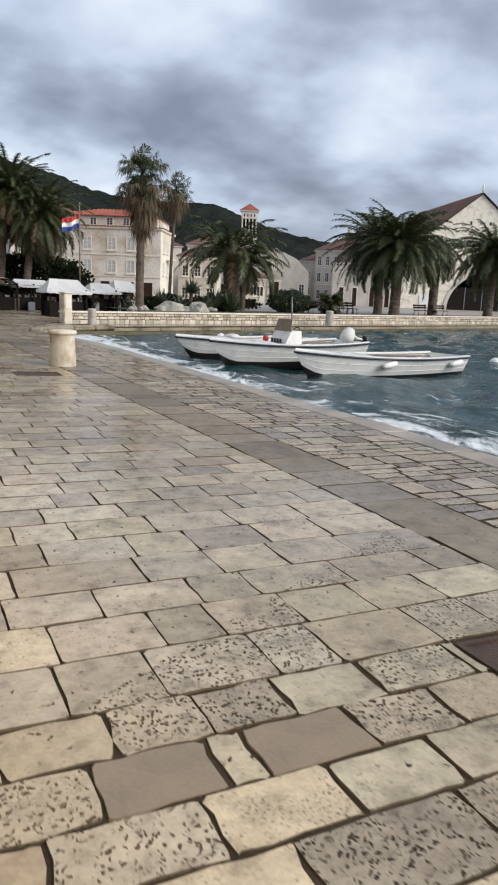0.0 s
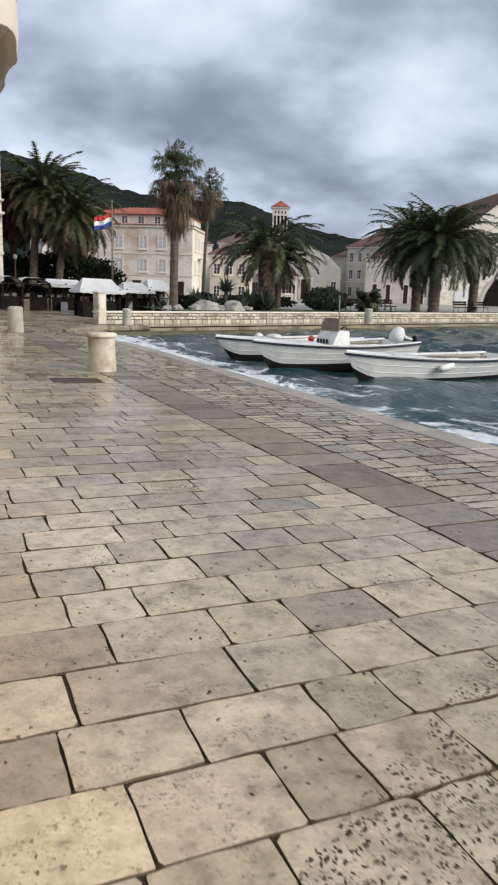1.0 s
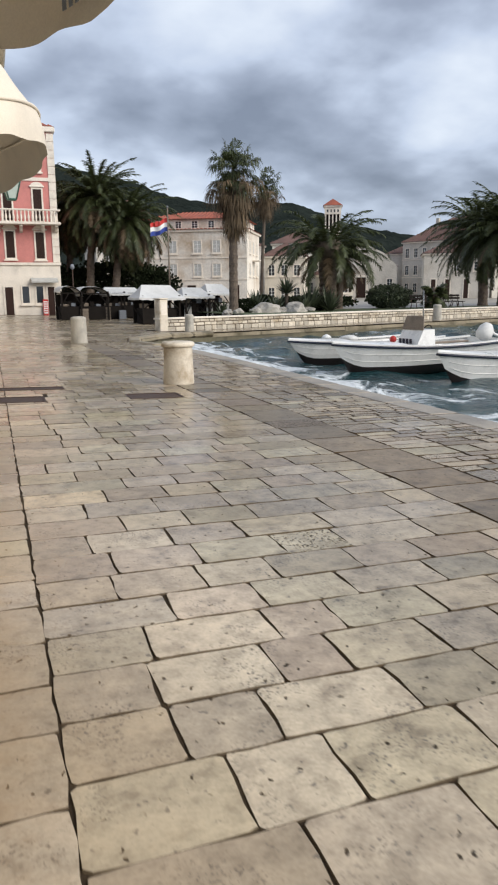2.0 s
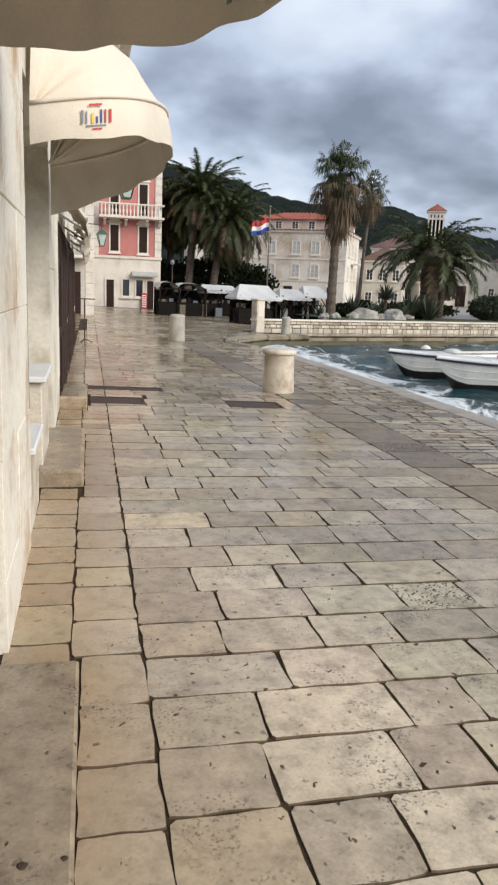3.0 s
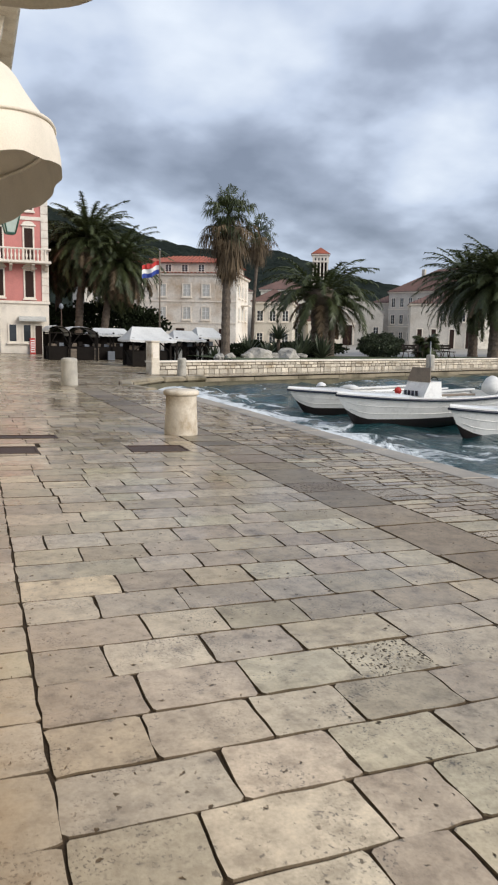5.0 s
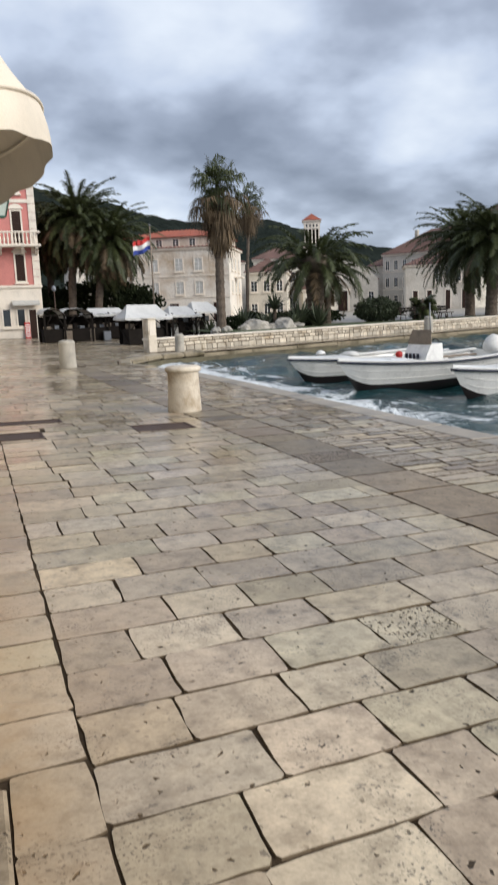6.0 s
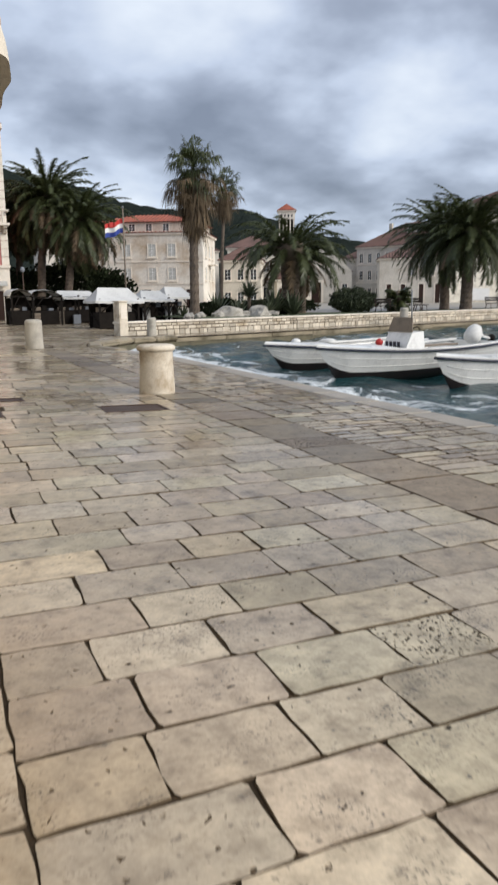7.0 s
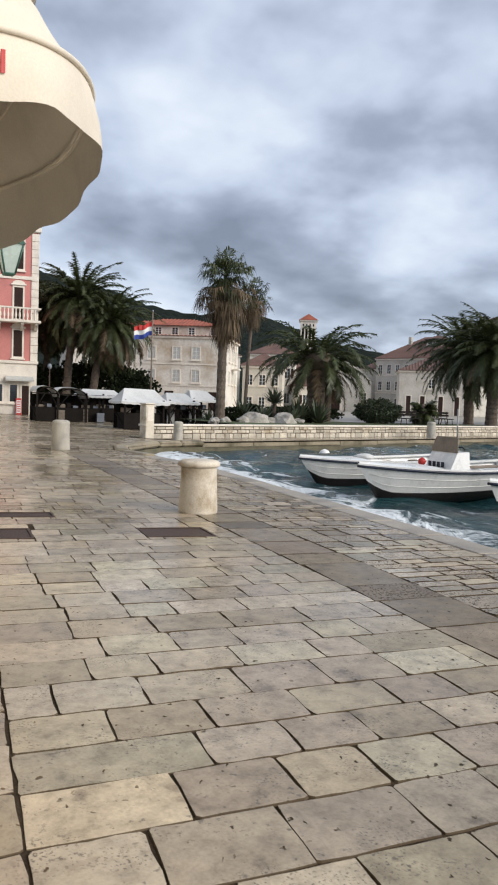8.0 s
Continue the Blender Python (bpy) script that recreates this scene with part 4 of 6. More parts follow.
part("roof", Shape().rings([[(-1.85, -1.85, TH + 0.004), (1.85, -1.85, TH + 0.004), (1.85, 1.85, TH + 0.004), (-1.85, 1.85, TH + 0.004)], [(-0.03, -0.03, TH + 1.35), (0.03, -0.03, TH + 1.35), (0.03, 0.03, TH + 1.35), (-0.03, 0.03, TH + 1.35)]]), tile_red, tower, "red tiled pyramid roof")

# stone palace and the arsenal
palace = house("palace", "long three storey pale stone palace with hipped brown roof", pose(73.6, 128.0, 0.3, 0, 0, -62), 17.0, 13.0, 9.9, pale_plaster, tile_brown, 4.4, (1.0, 2.8, 4.6, 6.4, 8.2, 10.0, 11.8, 13.6, 15.4), (0.8, 4.0, 7.1), (0.7, 1.6), None)
for z in (3.4, 6.6):
    box("string_course", (-0.05, -0.08, z), (17.05, 0.02, z + 0.16), trim_stone, palace)
box("dormer", (8.4, 3.4, 11.2), (11.6, 6.6, 13.6), cream_plaster, palace, "small roof dormer")
roof(palace, 8.4, 11.6, 3.4, 6.6, 13.606, 0.8, tile_brown)
for x in (9.2, 10.8):
    window(palace, x, 12.3, 0.8, 1.0, trim_stone, glass_dark, None, 3.4, False)
box("chimney", (4.4, 4.0, 11.5), (5.0, 4.6, 14.2), cream_plaster, palace, "slim plastered chimney", 0.04)
annex = house("annex", "plain pale stone annex with red brown roof", pose(60.0, 98.8, 0.3, 0, 0, -30), 9.3, 8.0, 6.4, pale_plaster, tile_brown, 2.0, (4.6, 7.4), (3.9,), (0.7, 1.2), None)
for x in (1.4, 3.4, 6.0, 8.3):
    d = new("tall_opening")
    d.parent, d.location = annex, (x, 0, 0)
    box("leaf", (-0.32, -0.02, 0.0), (0.32, 0.02, 2.7), shutter_brown, d)
    s = Shape().box((-0.46, -0.05, 0), (-0.32, 0.02, 2.84)).box((0.32, -0.05, 0), (0.46, 0.02, 2.84)).box((-0.32, -0.05, 2.7), (0.32, 0.02, 2.84))
    part("surround", s, trim_stone, d)

arsenal = thing("arsenal", "large white gabled hall with a wide dark arch", "hall", m=pose(68.3, 93.9, 0.3, 0, 0, -20))
AW, AE, AR, AC, AX = 23.4, 7.5, 17.0, 6.7, 14.6      # width, eaves, ridge, arch radius, arch centre
gable_pts = [(0, -1.5), (AX - AC, -1.5), (AX - AC, 0.0)]
gable_pts += [(AX - AC * math.cos(a), 0.9 * AC * math.sin(a) * 0.95) for a in (math.pi * k / 18 for k in range(1, 18))]
gable_pts += [(AX + AC, 0.0), (AX + AC, -1.5), (AW, -1.5), (AW, AE), (AW / 2 + 0.3, AR), (0, AE)]
s = Shape()
for y0, y1 in ((0.0, 1.0),):
    s.face([(x, y0, z) for x, z in gable_pts])
    s.face([(x, y1, z) for x, z in reversed(gable_pts)])
    for p, q in zip(gable_pts, gable_pts[1:] + gable_pts[:1]):
        s.face([(p[0], y0, p[1]), (q[0], y0, q[1]), (q[0], y1, q[1]), (p[0], y1, p[1])])
part("gable_wall", s, white_wall, arsenal, "white stone gable wall with arch")
box("side_wall", (0.0, 1.002, -1.5), (0.9, 33, AE), white_wall, arsenal)
box("side_wall", (AW - 0.9, 1.002, -1.5), (AW, 33, AE), white_wall, arsenal)
# added backdrop, its near-black colour gives the shade inside the hall
box("shade_backdrop", (0.902, 14, -1.5), (AW - 0.902, 14.5, AE), dark_frame, arsenal, "near-black backdrop for the shaded interior behind the arch")
s = Shape()
for a, b in (((-0.5, AE - 0.1), (AW / 2 + 0.3, AR + 0.25)), ((AW / 2 + 0.3, AR + 0.25), (AW + 0.5, AE - 0.1))):
    s.face([(a[0], -0.4, a[1]), (b[0], -0.4, b[1]), (b[0], 33, b[1]), (a[0], 33, a[1])])
    for k in range(44):
        y = 0.2 + k * 0.74
        d = 0.12
        s.rings([[(a[0], y - d, a[1]), (a[0], y, a[1] + 0.1), (a[0], y + d, a[1])], [(b[0], y - d, b[1]), (b[0], y, b[1] + 0.1), (b[0], y + d, b[1])]], False, False)
tagged(part("roof", s, tile_brown, arsenal, "brown tiled gable roof"), kind="stuff")
ringo = [[(AX - r * math.cos(a), y, 0.855 * r * math.sin(a)) for a in (math.pi * k / 24 for k in range(25))] for r, y in ((AC + 0.55, 0.0), (AC + 0.55, -0.12), (AC, -0.12), (AC, 0.0))]
part("arch_surround", Shape().rings(ringo, False, False), pale_plaster, arsenal)
# screen has a matt near-black in place of glass, for the arch's shade
box("glazed_screen", (AX - AC, 0.6, -0.2), (AX + AC, 0.7, 3.4), dark_frame, arsenal, "glazed screen inside the arch, coloured near black as shade")
for i in range(6):
    box("screen_post", (AX - AC + 0.2 + i * 2.75, 0.55, -0.2), (AX - AC + 0.32 + i * 2.75, 0.598, 3.4), steel, arsenal)
for x in (AW / 2 - 1.2, AW / 2 + 1.8):
    box("vent", (x, -0.03, 12.6), (x + 0.3, 0.003, 13.1), glass_dark, arsenal)
part("finial", Shape().tube([(AW / 2 + 0.3, 0, AR + 0.2), (AW / 2 + 0.3, 0, AR + 1.4)], 0.12, 6), trim_stone, arsenal)
box("notice_board", (3.6, -0.12, 0.3), (6.2, -0.02, 2.0), white_paint, arsenal, "white notice board on the wall")

# ---- pink corner house ----
pink = thing("pink_house", "salmon pink corner house with white stone ground floor and balcony", "house", m=pose(0.05, 63.6, -0.1))
PW = 5.35
box("ground_floor_wall", (0, 0, -0.5), (PW, 16, 3.9), ashlar, pink, "white stone ground floor")
box("upper_wall", (0.02, 0.02, 3.904), (PW - 0.02, 15.9, 13.5), pink_plaster, pink, "salmon pink plaster")
box("string_course", (-0.08, -0.1, 3.8), (PW + 0.08, 16.02, 4.0), ashlar, pink)
for x0, x1 in ((-0.03, 0.55), (PW - 0.5, PW + 0.03)):
    for k in range(16):
        z = 4.01 + k * 0.59
        e = 0.0
        lo, hi = ((x0, -0.04, z), (x1 + e, 0.3, z + 0.57)) if x0 < 1 else ((x0 - e, -0.04, z), (x1, 0.5, z + 0.57))
        box("quoin", lo, hi, ashlar, pink, bevel=0.015)
box("cornice", (-0.15, -0.2, 13.504), (PW + 0.15, 16.1, 13.9), ashlar, pink, bevel=0.06)
roof(pink, 0, PW, 0, 16, 13.91, 1.1, tile_red, over=0.15)
for x, z, h in ((1.75, 4.35, 1.95), (3.95, 4.3, 1.95), (1.75, 7.1, 2.3), (3.95, 7.1, 2.3), (1.75, 10.75, 2.1), (3.95, 10.75, 2.1)):
    w = window(pink, x, z, 0.62, h, ashlar, shutter_brown, None, 0.02, True, False)
    s = Shape()
    for k in range(12):
        for a, b in ((-0.3, -0.02), (0.02, 0.3)):
            s.box((a, -0.035, h * (k + 0.15) / 12), (b, -0.0125, h * (k + 0.85) / 12))
    part("slats", s, shutter_brown, w)
    box("lintel", (-0.55, -0.14, h + 0.14), (0.55, 0.0, h + 0.26), ashlar, w, bevel=0.03)
    part("pediment", Shape().rings([[(0.46 * math.cos(a), y, h + 0.262 + 0.26 * math.sin(a)) for a in (math.pi * k / 8 for k in range(9))] for y in (0.0, -0.1)]), ashlar, w, "rounded carved pediment")
box("upper_sill_band", (-0.03, -0.05, 10.0), (PW + 0.03, 0.0, 10.25), ashlar, pink)
bal = new("balcony")
bal.parent = pink
bal.location = (0, 0, 6.75)
box("slab", (0.55, -1.0, 0), (PW + 0.15, -0.002, 0.2), ashlar, bal, bevel=0.04)
box("rail", (0.55, -1.0, 1.0), (PW + 0.15, -0.82, 1.12), ashlar, bal, bevel=0.02)
box("side_rail", (PW - 0.03, -0.818, 1.0), (PW + 0.15, 0.0, 1.12), ashlar, bal, bevel=0.02)
prof = [(0.075, 0.2), (0.075, 0.26), (0.04, 0.32), (0.085, 0.5), (0.075, 0.62), (0.035, 0.82), (0.07, 0.94), (0.07, 0.998)]
for i in range(17):
    part("baluster", Shape().lathe(prof, (0.75 + i * 0.27, -0.91, 0), 8), ashlar, bal)
for x in (1.0, 2.6, 4.2, 5.2):
    s = Shape()
    s.rings([[(x + d, y, z) for y, z in ((0.0, -0.55), (-0.3, -0.45), (-0.5, -0.22), (-0.85, -0.12), (-0.85, -0.002), (0.0, -0.002))] for d in (-0.11, 0.11)])
    part("corbel", s, ashlar, bal)
for x, w in ((1.42, 0.58), (4.55, 0.5)):
    d = new("door")
    d.parent, d.location = pink, (x, 0, 0)
    box("leaf", (-w / 2, -0.03, -0.05), (w / 2, 0.02, 2.15), shutter_brown, d)
    s = Shape().box((-w / 2 - 0.14, -0.06, -0.05), (-w / 2, 0.02, 2.3)).box((w / 2, -0.06, -0.05), (w / 2 + 0.14, 0.02, 2.3)).box((-w / 2, -0.06, 2.15), (w / 2, 0.02, 2.3))
    part("frame", s, ashlar, d)
for x in (2.65, 3.7):
    window(pink, x, 0.95, 0.5, 1.25, ashlar, glass_dark, None, 0.0, True, False)
part("shop_canopy", Shape().rings([[(3.1, -0.02, 2.85), (5.1, -0.02, 2.85), (5.1, -0.02, 2.7), (3.1, -0.02, 2.7)], [(3.1, -0.6, 2.6), (5.1, -0.6, 2.6), (5.1, -0.6, 2.48), (3.1, -0.6, 2.48)]]), shutter_pale, pink, "folded pale shop canopy")
sign = thing("sign_board", "red standing sign board leaning by the doorway", "sign", m=pose(4.12, 63.3, -0.13, -8, 0, 0))
box("board", (-0.2, -0.03, 0.0), (0.2, 0.03, 1.25), red_paint, sign)
box("panel", (-0.15, -0.036, 0.15), (0.15, -0.031, 1.1), white_paint, sign)
for k in range(5):
    box("printed_bar", (-0.12, -0.04, 0.25 + 0.17 * k), (0.12, -0.0365, 0.33 + 0.17 * k), red_paint, sign)

# grey stone house before it, with an iron balcony
grey_house = thing("stone_house", "grey stone house with a small railed balcony", "house", m=pose(-6.2, 46.0, 0.0))
box("wall", (0, 0, -0.5), (6.28, 9, 9.0), pale_plaster, grey_house)
for k in range(15):
    box("quoin", (5.85, -0.03, -0.1 + k * 0.6), (6.31, 0.3, 0.47 + k * 0.6), trim_stone, grey_house, bevel=0.015)
roof(grey_house, 0, 6.28, 0, 9, 9.004, 1.5, tile_brown)
box("door", (4.9, -0.04, 0), (5.6, 0.01, 2.3), shutter_brown, grey_house)
box("balcony_slab", (4.3, -0.9, 3.0), (6.1, -0.002, 3.15), trim_stone, grey_house, bevel=0.03)
s = Shape()
for i in range(12):
    s.tube([(4.35 + i * 0.155, -0.85, 3.15), (4.35 + i * 0.155, -0.85, 4.0)], 0.012, 5)
s.box((4.3, -0.875, 4.0), (6.1, -0.825, 4.05))
part("railing", s, iron, grey_house, "thin dark iron railing")
window(grey_house, 5.2, 4.0, 0.7, 1.6, trim_stone, shutter_brown, None)
# dark iron menu stand on the promenade
stand = thing("menu_stand", "thin dark iron stand beside the shop doors", "stand", m=pose(-0.28, 25.6, 0.0))
part("post", Shape().tube([(0, 0, 0), (0, 0, 1.25)], 0.02, 6), iron, stand)
part("arm", Shape().tube([(-0.3, 0, 1.25), (0.3, 0, 1.25)], 0.018, 6), iron, stand)
for a in (0, 120, 240):
    part("foot", Shape().tube([(0, 0, 0.1), (0.22 * math.cos(radians(a)), 0.22 * math.sin(radians(a)), 0.01)], 0.015, 5), iron, stand)


# ---- palms ----
def frond(s, base, yaw, rise, length, droop, rng, leaflets=58, wide=0.6):
    """A feather leaf: an arching rib with narrow leaflets on both sides."""
    p, pitch = Vector(base), rise
    steps = leaflets
    step = length / steps
    hdir = Vector((math.cos(yaw), math.sin(yaw), 0))
    side = Vector((-math.sin(yaw), math.cos(yaw), 0))
    sway = rng.uniform(-0.25, 0.25)
    pts = [p.copy()]
    for i in range(steps):
        d = hdir * math.cos(pitch) + Vector((0, 0, math.sin(pitch))) + side * sway * i / steps
        q = p + d.normalized() * step
        up = side.cross(d).normalized()
        up = up if up.z > 0 else -up
        if i >= 2:
            ll = wide * (math.sin(math.pi * min(1, (i + 1) / (steps + 1)) ** 0.75) * 0.65 + 0.35)
            for sg in (-1, 1):
                tip = p + d.normalized() * ll * 0.6 + side * sg * ll * rng.uniform(0.55, 0.8) + up * ll * rng.uniform(-0.3, 0.35) - Vector((0, 0, ll * rng.uniform(0.15, 0.5)))
                w = d.normalized() * 0.034 * (1 + wide)
                s.face([p - w, p + w, tip])
        p = q
        pts.append(p.copy())
        pitch -= droop / steps * (0.6 + 0.9 * i / steps)
    w0 = side * 0.03
    for a, b in zip(pts, pts[1:]):
        s.face([a - w0, b - w0 * 0.8, b + w0 * 0.8, a + w0])


def trunk_shape(pts, r0, r1, rng, seg=12, scars=0.16):
    s = Shape()
    pts = [Vector(p) for p in pts]
    total = sum((b - a).length for a, b in zip(pts, pts[1:]))
    n = max(10, int(total / scars))
    rings = []
    for i in range(n + 1):
        t = i / n * (len(pts) - 1)
        k = min(int(t), len(pts) - 2)
        c = pts[k].lerp(pts[k + 1], t - k)
        r = r0 + (r1 - r0) * i / n
        r *= 1.0 + (0.045 if i % 2 else -0.02)
        if i < 3:
            r *= 1.25 - 0.08 * i
        rings.append([c + Vector((math.cos(a) * r * rng.uniform(0.93, 1.07), math.sin(a) * r * rng.uniform(0.93, 1.07), 0)) for a in (2 * math.pi * j / seg + (0.26 if i % 2 else 0) for j in range(seg))])
    s.rings(rings)
    return s


def date_palm(x, y, z, height, reach, label, lean=(0, 0), n=75, seed=1, r0=0.34, r1=0.3, dead=10, high=1.3, low=-0.75, droop=(1.1, 1.7), group="date palms"):
    rng = random.Random(seed)
    ob = thing("date_palm", label, "palm tree", group, m=pose(x, y, z))
    top = Vector((lean[0], lean[1], height))
    part("trunk", trunk_shape([(0, 0, -0.2), (lean[0] * 0.3, lean[1] * 0.3, height * 0.5), top], r0, r1, rng), bark, ob)
    part("crown_base", Shape().lathe([(r1 * 1.0, -0.7), (r1 * 1.7, -0.35), (r1 * 1.9, 0.05), (r1 * 1.3, 0.45), (0.05, 0.7)], top, 14), bark, ob, "stubby cut leaf bases")
    s = Shape()
    for i in range(n):
        t = (i + 0.5) / n
        rise = high - (high - low) * t ** 0.85 + rng.uniform(-0.12, 0.12)
        yaw = i * 2.39996 + rng.uniform(-0.2, 0.2)
        frond(s, top + Vector((math.cos(yaw) * r1, math.sin(yaw) * r1, 0.35 - 0.5 * t)), yaw, rise, reach * rng.uniform(0.85, 1.12), rng.uniform(*droop), rng)
    part("crown", s, frond_green, ob, "dense arching green fronds")
    if dead:
        s = Shape()
        for i in range(dead):
            yaw = i * 2.39996 + 1.0
            frond(s, top + Vector((0, 0, -0.35)), yaw, rng.uniform(-0.9, 0.1), reach * rng.uniform(0.7, 1.0), 1.3, rng)
        part("dry_fronds", s, frond_dry, ob, "hanging dry brown fronds")
    return ob


def fan_palm(x, y, z, height, crown, skirt, label, lean=(0, 0), seed=1, r0=0.3, r1=0.2, n=46):
    """A tall fan palm with a skirt of dead leaves under its crown."""
    rng = random.Random(seed)
    ob = thing("fan_palm", label, "palm tree", "fan palms", m=pose(x, y, z))
    top = Vector((lean[0], lean[1], height))
    part("trunk", trunk_shape([(0, 0, -0.2), (lean[0] * 0.4, lean[1] * 0.4, height * 0.5), top], r0, r1, rng, 10, 0.22), bark, ob)

    def fan(s, base, yaw, rise, stalk, size, hang):
        hdir = Vector((math.cos(yaw) * math.cos(rise), math.sin(yaw) * math.cos(rise), math.sin(rise)))
        side = Vector((-math.sin(yaw), math.cos(yaw), 0))
        c = base + hdir * stalk
        w = side * 0.025
        s.face([base - w, c - w, c + w, base + w])
        up = side.cross(hdir)
        for k in range(21):
            a = (k - 10) / 10 * 1.5 + rng.uniform(-0.08, 0.08)
            d = (hdir * math.cos(a) + side * math.sin(a)).normalized()
            l = size * (1 - 0.25 * abs(k - 10) / 10) * rng.uniform(0.7, 1.15)
            mid = c + d * l * 0.6 + up * rng.uniform(-0.05, 0.05)
            tip = mid + d * l * 0.35 - Vector((0, 0, l * hang * rng.uniform(0.5, 1.4)))
            e = d.cross(up).normalized() * size * 0.034
            s.face([c, mid - e, tip, mid + e])

    s = Shape()
    for i in range(n):
        t = (i + 0.5) / n
        yaw = i * 2.39996 + rng.uniform(-0.25, 0.25)
        fan(s, top + Vector((0, 0, 0.2)), yaw, 1.05 - 1.8 * t + rng.uniform(-0.5, 0.5), crown * rng.uniform(0.25, 0.9), crown * rng.uniform(0.4, 0.8), rng.uniform(0.25, 0.75))
    part("crown", s, frond_green, ob, "round head of green fan leaves")
    s = Shape()
    m = int(n * 2.2)
    for i in range(m):
        t = i / m
        yaw = i * 2.39996 + rng.uniform(-0.3, 0.3)
        base = top + Vector((lean[0] * -0.2 * t, lean[1] * -0.2 * t, 0.1 - skirt * t * 0.62))
        fan(s, base, yaw, -0.45 - 0.8 * t + rng.uniform(-0.4, 0.35), crown * (0.95 - 0.82 * t) * rng.uniform(0.3, 1.25), crown * rng.uniform(0.3, 0.75), rng.uniform(0.4, 1.2))
    part("skirt", s, frond_dry, ob, "shaggy skirt of dead brown leaves")
    return ob


GZ = 0.3
fan_palm(13.5, 44.83, GZ, 7.85, 1.4, 4.6, "tall fan palm with a shaggy brown skirt", (0.1, 0), 3, 0.27, 0.21, 70)
fan_palm(19.0, 55.3, GZ, 8.5, 1.1, 2.3, "slim tall fan palm with a small brown skirt", (0.45, 0), 4, 0.13, 0.1, 50)
date_palm(7.9, 66.6, GZ - 0.3, 9.1, 4.1, "tall old date palm with drooping dark fronds", (0.95, 0), 150, 11, 0.33, 0.28, 70, 1.3, -1.2, (0.85, 1.45))
date_palm(9.7, 65.4, GZ - 0.3, 7.3, 4.0, "old date palm with drooping dark fronds", (1.5, 0), 150, 12, 0.33, 0.28, 80, 1.3, -1.25, (0.85, 1.45))
date_palm(6.7, 70.5, GZ - 0.3, 8.3, 3.7, "date palm with orange fruit stalks beside the pink house", (0.5, 0), 110, 13, 0.3, 0.26, 70, 1.3, -1.15, (0.8, 1.3))
date_palm(21.2, 48.3, GZ, 4.0, 3.8, "short thick date palm with a wide crown", (-0.1, 0), 56, 14, 0.56, 0.6, 5, 1.2, -0.05, (1.1, 1.75))
date_palm(22.1, 48.6, GZ, 3.4, 3.1, "slim date palm leaning into its neighbour", (0.2, 0), 18, 15, 0.26, 0.26, 4, 0.9, -0.4, (1.2, 1.9))
date_palm(36.6, 52.7, GZ, 5.5, 4.3, "large spreading date palm by the benches", (-0.4, 0), 120, 16, 0.38, 0.34, 4, 1.3, -0.7, (0.85, 1.5))
date_palm(34.9, 48.1, GZ, 5.4, 4.1, "large spreading date palm by the benches", (0.3, 0), 125, 17, 0.42, 0.38, 4, 1.3, -0.7, (0.85, 1.5))
date_palm(40.9, 51.0, GZ, 5.7, 3.2, "sparse date palm with a dry top", (0.1, 0), 34, 18, 0.38, 0.36, 8, 0.5, -0.9)
date_palm(47.0, 51.0, GZ, 5.6, 4.2, "large spreading date palm near the hall", (0.2, 0), 110, 19, 0.42, 0.38, 4, 1.2, -0.6, (0.9, 1.5))
date_palm(28.6, 47.2, GZ, 0.75, 0.9, "small young palm at the wall", (0, 0), 26, 20, 0.16, 0.15, 4)


# ---- shrubs ----
def leaf_cloud(name, label, category, x, y, z, sx, sy, sz, n, size, material, seed, bare=0.0, kind=""):
    """A shrub: short stems and a crown of many small leaf clumps with an uneven outline."""
    rng = random.Random(seed)
    ob = thing(name, label, category, m=pose(x, y, z))
    s = Shape()
    for i in range(5):
        a = i * 1.256
        s.tube([(0.15 * math.cos(a), 0.15 * math.sin(a), -0.1), (sx * 0.35 * math.cos(a), sy * 0.35 * math.sin(a), sz * 0.6), (sx * 0.6 * math.cos(a), sy * 0.6 * math.sin(a), sz * 1.1)], 0.09, 6, 0.03)
    part("stems", s, bark, ob)
    s = Shape()
    for i in range(n):
        v = Vector((rng.gauss(0, 1), rng.gauss(0, 1), rng.gauss(0, 1))).normalized()
        k = 0.72 + 0.25 * noise.noise(v * 2.2 + Vector((seed, 0, 0))) + 0.25 * rng.random() ** 2
        c = Vector((v.x * sx * k, v.y * sy * k, sz * (0.95 + v.z * k)))
        if c.z < bare:
            continue
        d = Vector((rng.uniform(-1, 1), rng.uniform(-1, 1), rng.uniform(-0.3, 1))).normalized()
        e = d.orthogonal().normalized() * size * 0.5
        f = d.cross(e).normalized() * size * 0.28
        s.face([c - e, c + f, c + e, c - f])
        s.face([c - f * 1.5, c + d * size * 0.6, c + f * 1.5])
    part("crown", s, material, ob)
    return ob


leaf_cloud("clipped_tree", "broad low dark evergreen tree behind the stalls", "tree", 11.1, 70.0, 0.2, 5.3, 2.6, 2.25, 6500, 0.36, leaf_dark, 1, 0.6)
leaf_cloud("clipped_tree", "dark evergreen tree beside the pink house", "tree", 6.3, 74.0, 0.2, 2.4, 2.0, 2.1, 2200, 0.32, leaf_dark, 2, 0.8)
leaf_cloud("shrub", "rounded grey green shrub behind the wall", "shrub", 25.3, 47.5, 0.3, 1.7, 1.3, 0.85, 2600, 0.2, leaf_grey, 3)
leaf_cloud("shrub", "low dark shrub under the fan palm", "shrub", 16.3, 47.5, 0.3, 1.0, 0.9, 0.55, 1300, 0.18, leaf_dark, 4)
